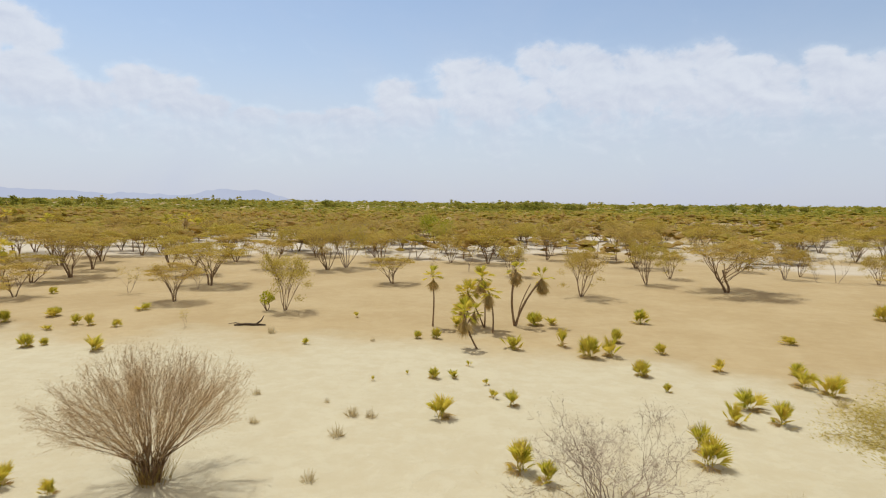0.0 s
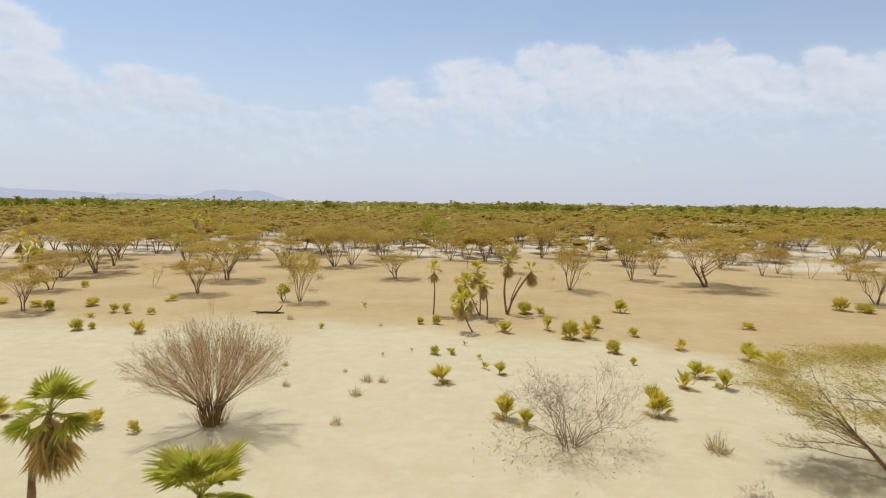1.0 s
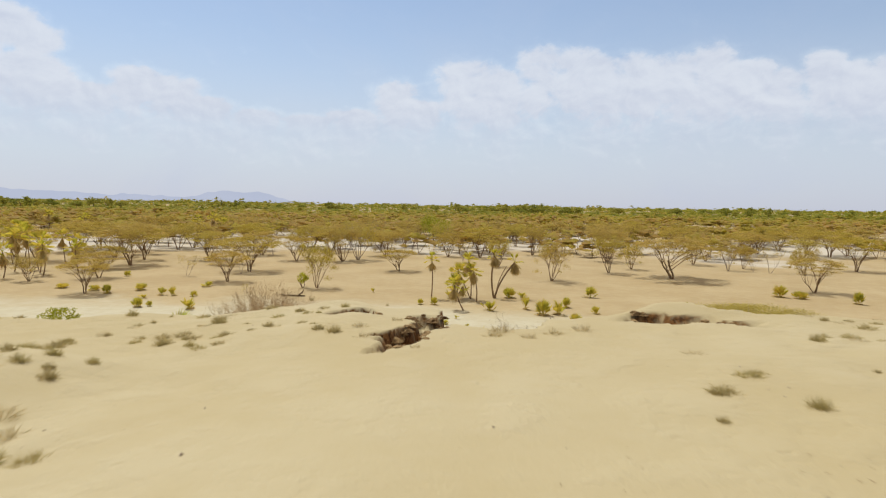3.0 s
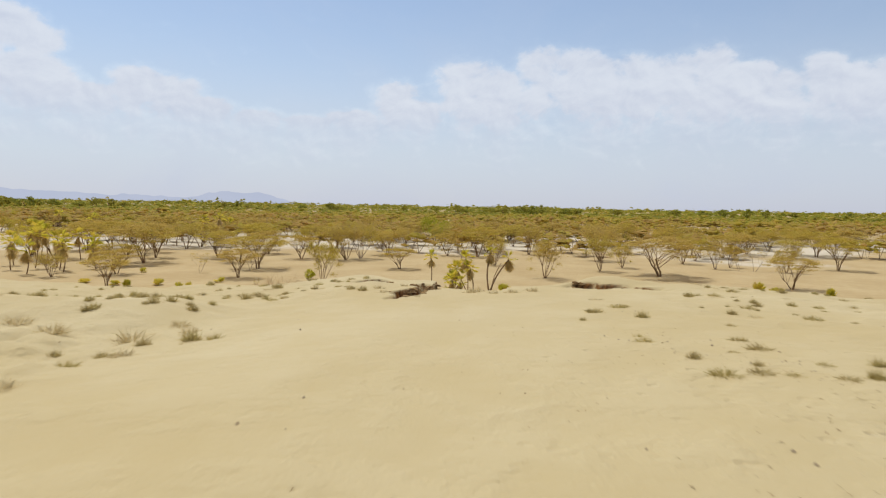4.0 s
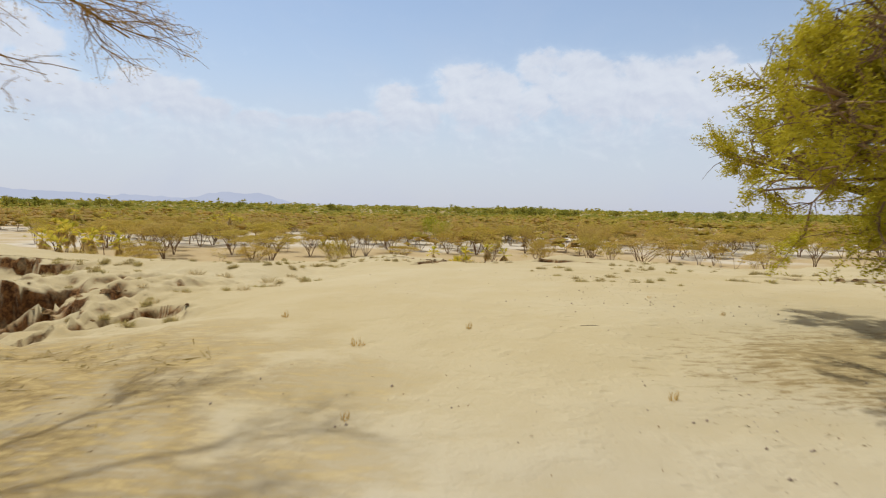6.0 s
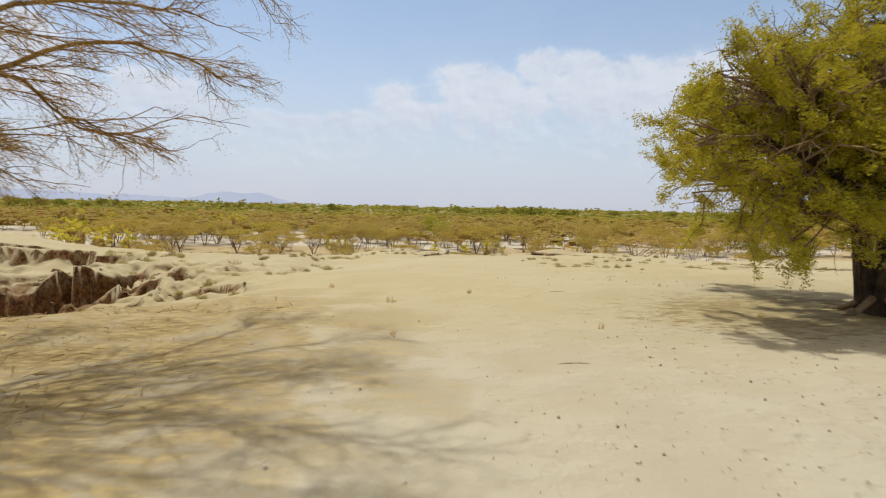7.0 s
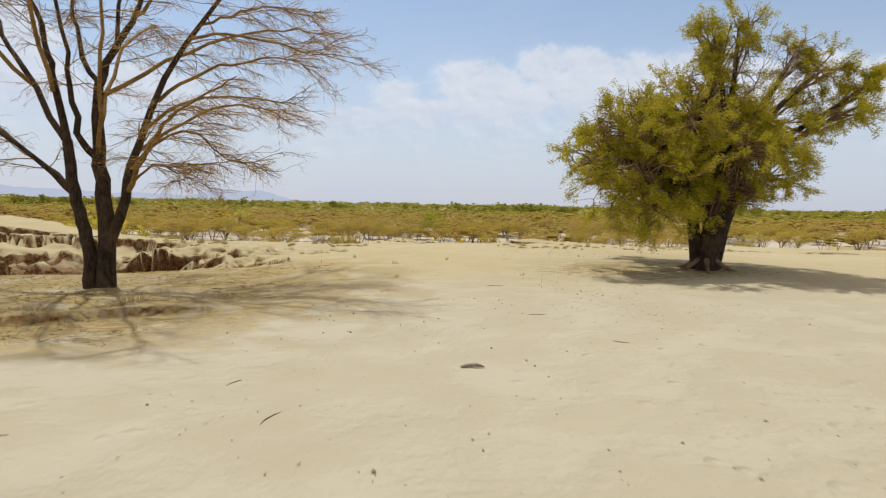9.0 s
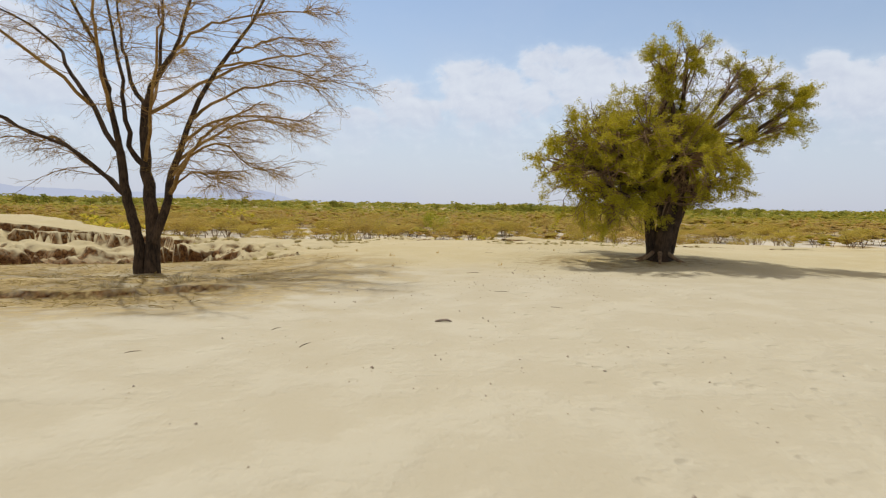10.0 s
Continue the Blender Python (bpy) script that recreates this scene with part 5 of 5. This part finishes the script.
# ---- the leafy tree on the bank ----
def leafy_tree():
    rng = np.random.default_rng(161)
    x0, y0 = 6.7, 21.8
    z0 = 0.14
    t = thing("leafy_tree", "dense green-leaved tree with a dark thick trunk on the bank", "tree", at=(7.05, 22.6, on_ground(7.05, 22.6) - 0.02))
    t.scale = (1.06, 1.06, 1.06)
    o = np.array((x0, y0, z0))
    # lobes of the crown: centre and half sizes
    lobes = (
        ((4.7, 21.5, 2.35), (1.30, 1.4, 0.90)), ((3.95, 21.4, 2.75), (0.70, 0.8, 0.70)), ((5.0, 21.3, 3.45), (1.0, 1.2, 0.75)),
        ((6.1, 21.5, 3.7), (1.3, 1.5, 1.1)), ((6.8, 21.9, 4.75), (0.75, 0.9, 0.95)), ((7.2, 21.8, 5.75), (0.40, 0.45, 0.65)),
        ((6.55, 21.7, 5.35), (0.4, 0.5, 0.5)), ((9.2, 21.9, 4.85), (0.65, 0.7, 0.45)), ((8.2, 22.1, 3.7), (1.1, 1.2, 0.75)),
        ((9.7, 21.9, 3.85), (0.75, 0.6, 0.32)), ((5.2, 21.3, 1.60), (0.85, 1.0, 0.5)), ((8.3, 22.3, 2.4), (1.0, 1.2, 0.7)),
        ((7.2, 23.2, 3.5), (1.5, 1.2, 1.5)), ((7.0, 20.5, 3.0), (1.3, 0.9, 1.0)), ((5.9, 22.9, 2.5), (1.3, 1.0, 1.0)),
        ((4.4, 21.4, 3.50), (0.50, 0.7, 0.45)), ((10.2, 21.8, 4.5), (0.35, 0.4, 0.2)), ((8.6, 22.0, 5.2), (0.35, 0.4, 0.35)),
        ((6.7, 21.7, 1.9), (1.1, 1.1, 0.6)), ((6.2, 22.4, 3.0), (1.2, 1.0, 0.9)), ((5.1, 24.9, 2.40), (0.70, 0.9, 0.55)), ((5.5, 24.2, 3.1), (0.9, 1.0, 0.7)), ((6.2, 24.3, 3.6), (1.1, 1.0, 0.9)),
        ((6.9, 22.0, 2.9), (1.2, 1.1, 1.1)), ((7.3, 22.2, 2.2), (0.9, 0.9, 0.6)), ((6.6, 21.9, 3.6), (1.1, 1.0, 0.9)))
    b = Buf()
    for k, (dx, dy, r, h) in enumerate(((0, 0, 0.27, 2.6), (0.15, 0.12, 0.22, 2.8), (-0.13, 0.12, 0.17, 2.2), (0.30, 0.28, 0.10, 2.4))):
        line = bough((dx, dy, -0.15), (dx * 0.5, dy * 0.4, 1), h, 8, rng, 0.07)
        fl = np.linspace(r, r * 0.6, 9)
        fl[0] *= 1.4
        b.tube(line, fl, 9)
    part("trunk", b.mesh("trunk", BARK_DARK, True), t)
    for th in (2.6, 3.4, 4.4, 5.6):
        root = Buf()
        root.tube(spline([(0.2 * math.cos(th), 0.2 * math.sin(th), 0.25), (0.5 * math.cos(th), 0.5 * math.sin(th), 0.06), (0.9 * math.cos(th), 0.9 * math.sin(th), -0.06)], 6), np.linspace(0.065, 0.025, 6), 6)
        part("root", root.mesh("root", BARK_BROWN, True), t, "pale brown root running into sand")
    twigs, leaves = Buf(), Buf()
    sprays = []
    for c, r in lobes:
        c, r = np.array(c) - o, np.array(r)
        start = np.array((0.0, 0.1, min(2.4, max(1.2, c[2] * 0.62))))
        limb = Buf()
        line = spline([start, start * 0.45 + c * 0.55 + rng.normal(size=3) * 0.15, c], 9)
        limb.tube(line, np.linspace(0.10, 0.035, 9), 6)
        part("limb", limb.mesh("limb", BARK_DARK, True), t)
        n = int(24 * (r[0] * r[1] * r[2]) ** 0.62) + 9
        for k in range(n):
            v = unit(rng.normal(size=3))
            end = c + v * r * rng.uniform(0.7, 1.22)
            l2 = spline([line[rng.integers(5, 9)], c * 0.5 + end * 0.5 + rng.normal(size=3) * 0.12, end], 5)
            twigs.tube(l2, np.linspace(0.022, 0.008, 5), 4)
            for m in range(6):
                q = l2[rng.integers(2, 5)]
                l3 = bough(q, spread(end - c + np.array((0, 0, 0.15)), rng.uniform(0.2, 1.1), rng), rng.uniform(0.25, 0.55), 4, rng, 0.2, -0.06)
                twigs.tube(l3, np.linspace(0.008, 0.003, 5), 3)
                sprays.append(l3)
    # sparse hanging sprays on the lower edge
    for k in range(16):
        q = np.array((rng.uniform(4.2, 6.2), rng.uniform(20.6, 22.0), rng.uniform(1.2, 1.6))) - o
        l3 = bough(q, (rng.normal() * 0.2, rng.normal() * 0.2, -1), rng.uniform(0.4, 0.8), 4, rng, 0.2)
        twigs.tube(l3, np.linspace(0.008, 0.003, 5), 3)
        sprays.append(l3)
    pts = np.concatenate([s[1:] for s in sprays])
    some = pts[lumps(pts[:, 0] * 2.6 + pts[:, 2], pts[:, 1] * 2.6 - pts[:, 2] * 2.3, 163) > -0.12]
    deep = np.linalg.norm((some - np.array((0.1, 0.2, 2.7))) / np.array((1.7, 1.6, 1.4)), axis=1) < 1.0
    c = np.vstack((np.repeat(some[deep], 46, axis=0), np.repeat(some[~deep], 34, axis=0)))
    leaves.leaves(c + rng.normal(size=c.shape) * 0.045, 0.052, 0.021, rng, 0.35, True)
    part("branchwork", twigs.mesh("branchwork", BARK_BROWN), t)
    part("foliage", leaves.mesh("foliage", LEAF_GREEN), t, "dense small yellow-green leaves")
    # bare grey twigs on top
    grey, tips = Buf(), []
    for k in range(5):
        branch_out(grey, np.array((7.4, 21.8, 4.2)) - o, (rng.uniform(0.1, 0.8), rng.normal() * 0.3, 0.9), 0.7, 0.014, 3, rng, 0.0, 0.15, tips, (2, 4), 0.5, 0.7)
    part("dead_branchwork", grey.mesh("dead_branchwork", BARK_GREY), t, "bare grey dead twigs")


leafy_tree()


# ---- small growth and litter on the bank ----
def tuft(seed, blades, height, wide, mat):
    """A low cushion of short crossed stalks."""
    rng = np.random.default_rng(seed)
    b = Buf()
    v = rng.normal(size=(blades, 3))
    v /= np.linalg.norm(v, axis=1)[:, None]
    v[:, 2] = np.abs(v[:, 2])
    tip = v * np.array((wide, wide, height)) * rng.uniform(0.5, 1.0, (blades, 1))
    root = tip * np.array((0.35, 0.35, 0)) + np.array((0, 0, -0.01))
    side = np.cross(tip - root, rng.normal(size=(blades, 3)))
    side = side / (np.linalg.norm(side, axis=1)[:, None] + 1e-9) * 0.005
    mid = (root + tip) * 0.5 + rng.normal(size=tip.shape) * 0.02
    b.add(np.stack((root - side, root + side, mid + side, mid - side, tip), axis=1).reshape(-1, 3),
          (np.arange(blades)[:, None] * 5 + np.array((0, 1, 2, 3))), (np.arange(blades)[:, None] * 5 + np.array((3, 2, 4))))
    return b.mesh("grass_tuft", mat)


TUFTS = [tuft(171, 90, 0.34, 0.24, STRAW), tuft(172, 70, 0.14, 0.34, STRAW), tuft(173, 130, 0.22, 0.36, STRAW), tuft(174, 30, 0.22, 0.12, LEAF_GOLD), tuft(175, 240, 0.26, 0.26, TUFTED), tuft(176, 200, 0.18, 0.34, TUFTED)]


def set_tuft(x, y, size, k, label="dry straw-coloured grass tuft on sand"):
    ob = new("grass_tuft", TUFTS[k])
    ob.matrix_basis = pose(x, y, on_ground(x, y) - 0.02, 0, 0, x * 977 % 360) @ Matrix.Diagonal((size, size, size, 1))
    tagged(ob, label, "grass", "grass tufts")


rnd = random.Random(23)
for k in range(46):
    x, y = rnd.uniform(-13.0, -4.0), rnd.uniform(26.5, 33.5)
    set_tuft(x, y, rnd.uniform(0.4, 0.9), rnd.choice((2, 4, 5)), "brown dry grass tuft among eroded soil")
for x, y, h in ((-5.9, 76.0, 0.64), (-5.6, 78.9, 0.65), (-4.6, 78.7, 0.53), (-6.2, 71.2, 0.54), (-11.8, 82.2, 0.46), (-10.5, 77.6, 0.45),
                (-15.7, 98.5, 0.67), (-6.7, 96.3, 0.37), (22.1, 81.5, 0.64), (-7.4, 81.0, 0.3), (12.3, 68.5, 1.0), (6.9, 62.0, 0.6), (-3.0, 62.0, 0.5)):
    set_tuft(x, y, h / 0.3 * 1.2, 0, "grey-brown dry shrublet on the pale plain")
count = 0
while count < 285:
    left = count < 190
    x = rnd.uniform(-13.5, -1.2) if left else rnd.uniform(2.6, 12.5)
    y = rnd.uniform(33.9, 42.6) if left else rnd.uniform(29.5, 42)
    if lumps(np.array([x / 1.6]), np.array([y / 1.1]), 66)[0] + rnd.gauss(0, 0.3) < 0.05 or (-1.6 < x < 0.6 and 37.4 < y) or (left and x > -3.6 and y < 38.0):
        continue
    count += 1
    near = 36.5 > y and left
    set_tuft(x, y, rnd.uniform(0.6, 1.25) if near else rnd.uniform(0.35, 0.85), rnd.choice((4, 4, 5, 5, 1)), "dull olive-tan grass tuft on the sandy crest")
for x, y, s in ((-5.25, 34.5, 1.5), (-4.4, 35.0, 0.9), (-4.9, 35.6, 0.9), (-6.6, 34.4, 1.2), (-7.8, 35.2, 1.2)):
    set_tuft(x, y, s, 2)
for x, y, s in ((0.9, 39.2, 0.8), (1.5, 39.0, 0.7), (1.1, 39.8, 1.0), (2.0, 39.6, 0.8), (2.6, 40.0, 0.9), (-1.3, 39.0, 0.6), (-1.5, 40.0, 0.7), (-0.9, 40.9, 0.6), (-0.6, 41.4, 0.6), (-0.35, 38.1, 0.45)):
    set_tuft(x, y, s, 2, "dull olive-tan grass tuft on the crumbling rim")
for x, y, s in ((-0.85, 23.1, 0.9), (-2.2, 25.0, 0.8), (0.5, 24.1, 0.7), (3.9, 27.1, 0.5), (-0.6, 20.8, 0.6), (2.3, 21.5, 0.7), (4.4, 25.2, 0.6), (4.9, 22.2, 0.7)):
    set_tuft(x, y, s, 3, "small yellowed sprout on trodden sand")
for x, y, s in ((-4.3, 16.4, 1.3), (-3.2, 17.3, 0.7), (-5.3, 15.7, 1.0), (-7.1, 16.9, 0.9), (-8.4, 15.6, 1.1)):
    set_tuft(x, y, s, 2, "brown dry tuft in leaf litter under the bare tree")


def stick(x, y, length, r, turn, label, bend=0.06):
    b = Buf()
    b.tube([(-length / 2, 0, r), (-length / 6, bend * length, r * 1.6), (length / 5, bend * length * 0.6, r * 1.8), (length / 2, -bend * length * 0.5, r)], (r * 0.6, r, r, r * 0.4), 6)
    ob = new("stick", b.mesh("stick", BARK_GREY if r > 0.01 else WOOD_GREY, True))
    ob.matrix_basis = pose(x, y, on_ground(x, y) - r * 0.4, 0, 0, turn)
    tagged(ob, label, "stick", "sticks on the sand")


stick(0.84, 13.25, 0.24, 0.02, 4, "short brown piece of wood lying on sand", 0.05)
for x, y, ln, a in ((-0.75, 11.7, 0.4, 76), (-1.35, 12.6, 0.3, 70), (-2.5, 11.2, 0.25, 40), (1.9, 16.1, 0.4, 2), (2.6, 14.2, 0.3, 150), (1.5, 19.4, 0.5, 10), (2.2, 24.3, 0.5, 8)):
    stick(x, y, ln * 0.7, 0.0035, a, "thin dry twig lying on sand")


def litter():
    """Dung pellets, pebbles and crumbs of soil, too many to count."""
    rng = np.random.default_rng(181)
    b = Buf()
    n = 1500
    # the cluster along the trail also stands in for dark hoof prints
    x = np.concatenate((rng.uniform(-2, 6, 420), 3.9 + rng.normal(size=620) * 1.1, rng.uniform(-9, 9, 460)))
    y = np.concatenate((rng.uniform(8, 24, 420), rng.uniform(15, 33, 620), rng.uniform(9, 41, 460)))
    clump = lumps(x / 0.9, y / 0.9, 71) + rng.normal(size=n) * 0.25 > 0.15
    x, y = x[clump], y[clump]
    z = ground_z(x, y)
    for a, c, d in zip(x, y, z):
        r = 0.006 + 0.013 * rng.random() ** 3
        v = np.array(((1, 0, 0), (0, 1, 0), (-1, 0, 0), (0, -1, 0), (0, 0, 1), (0, 0, -0.6))) * r * rng.uniform(0.7, 1.3, (6, 3)) + np.array((a, c, d + r * 0.35))
        b.add(v, None, [(0, 1, 4), (1, 2, 4), (2, 3, 4), (3, 0, 4), (1, 0, 5), (2, 1, 5), (3, 2, 5), (0, 3, 5)])
    tagged(new("droppings", b.mesh("droppings", BARK_GREY)), "scattered dark droppings and pebbles on trodden sand", "litter", kind="stuff")



def clods():
    """Crumbled lumps of red soil at the foot of the cut faces."""
    rng = np.random.default_rng(191)
    b = Buf()
    rows = []
    for n, x0, x1, y0, y1 in ((1900, -14.0, -4.2, 25.8, 34.0), (420, -1.5, 0.3, 37.6, 41.8), (160, 3.6, 8.0, 40.2, 42.0), (60, 9.0, 13.0, 32.5, 34.5)):
        rows.append(np.stack((rng.uniform(x0, x1, n), rng.uniform(y0, y1, n)), axis=-1))
    p = np.concatenate(rows)
    e = 0.12
    slope = np.hypot(ground_z(p[:, 0] + e, p[:, 1]) - ground_z(p[:, 0] - e, p[:, 1]), ground_z(p[:, 0], p[:, 1] + e) - ground_z(p[:, 0], p[:, 1] - e)) / (2 * e)
    p = p[slope > 0.7]
    z = ground_z(p[:, 0], p[:, 1])
    k = np.arange(6) * 1.0472
    low = np.stack((np.cos(k), np.sin(k), np.zeros(6)), axis=-1)
    high = np.stack((np.cos(k + 0.5) * 0.6, np.sin(k + 0.5) * 0.6, np.full(6, 0.55)), axis=-1)
    shape = np.vstack((low, high, ((0, 0, 0.75),)))
    sides = [(i, (i + 1) % 6, 6 + (i + 1) % 6, 6 + i) for i in range(6)]
    caps = [(6 + i, 6 + (i + 1) % 6, 12) for i in range(6)]
    for (x, y), h in zip(p, z):
        r = 0.014 + 0.15 * rng.random() ** 4
        b.add(shape * r * rng.uniform(0.7, 1.15, (13, 3)) * np.array((1.2, 1.0, 0.9)) + np.array((x, y, h - r * 0.3)), sides, caps)
    tagged(new("soil_clods", b.mesh("soil_clods", SOIL)), "crumbled red-brown soil clods in the gullies", "soil", kind="stuff")


def crumbs():
    """Bits of dry leaf and bark; on the trodden trail they stand in for hoof prints."""
    rng = np.random.default_rng(201)
    b = Buf()
    x = np.concatenate((3.8 + rng.normal(size=1500) * 1.5, rng.uniform(-12, -2, 1600), rng.uniform(-2, 7, 500)))
    y = np.concatenate((rng.uniform(15, 34, 1500), rng.uniform(14.9, 23, 1600), rng.uniform(9, 24, 500)))
    keep = lumps(x / 1.1, y / 1.1, 72) + rng.normal(size=len(x)) * 0.3 > 0.0
    x, y = x[keep], y[keep]
    p = np.stack((x, y, ground_z(x, y) + 0.008), axis=-1)
    b.leaves(p, 0.034, 0.013, rng, 0.85, True)
    tagged(new("leaf_litter", b.mesh("leaf_litter", LEAF_CRUMB)), "crumbs of dry leaf and bark, partly in place of hoof prints", "litter", kind="stuff")


def fallen_straw():
    """Flattened straw and fallen twigs matted under the bare tree."""
    rng = np.random.default_rng(211)
    b = Buf()
    n = 10000
    x, y = -7.0 + rng.normal(size=n) * 3.2, rng.uniform(14.0, 23.5, n)
    ok = (x < -2.2) & (x > -15) & (lumps(x / 1.4, y / 0.8, 73) + 0.7 * lumps(x / 0.5, y / 0.25, 74) + rng.normal(size=n) * 0.25 > -0.1)
    x, y = x[ok], y[ok]
    p = np.stack((x, y, ground_z(x, y) + rng.uniform(0.004, 0.03, len(x))), axis=-1)
    b.leaves(p, 0.20, 0.014, rng, 0.82, True)
    tagged(new("fallen_straw", b.mesh("fallen_straw", LEAF_MAT)), "matted olive-brown straw and fallen twigs under the bare tree", "litter", kind="stuff")


LEAF_MAT = leaf_material("matted_straw", (0.14, 0.09, 0.025), (0.46, 0.34, 0.11), (0.30, 0.22, 0.06), 0.2, 0.8)
fallen_straw()
crumbs()
clods()
litter()
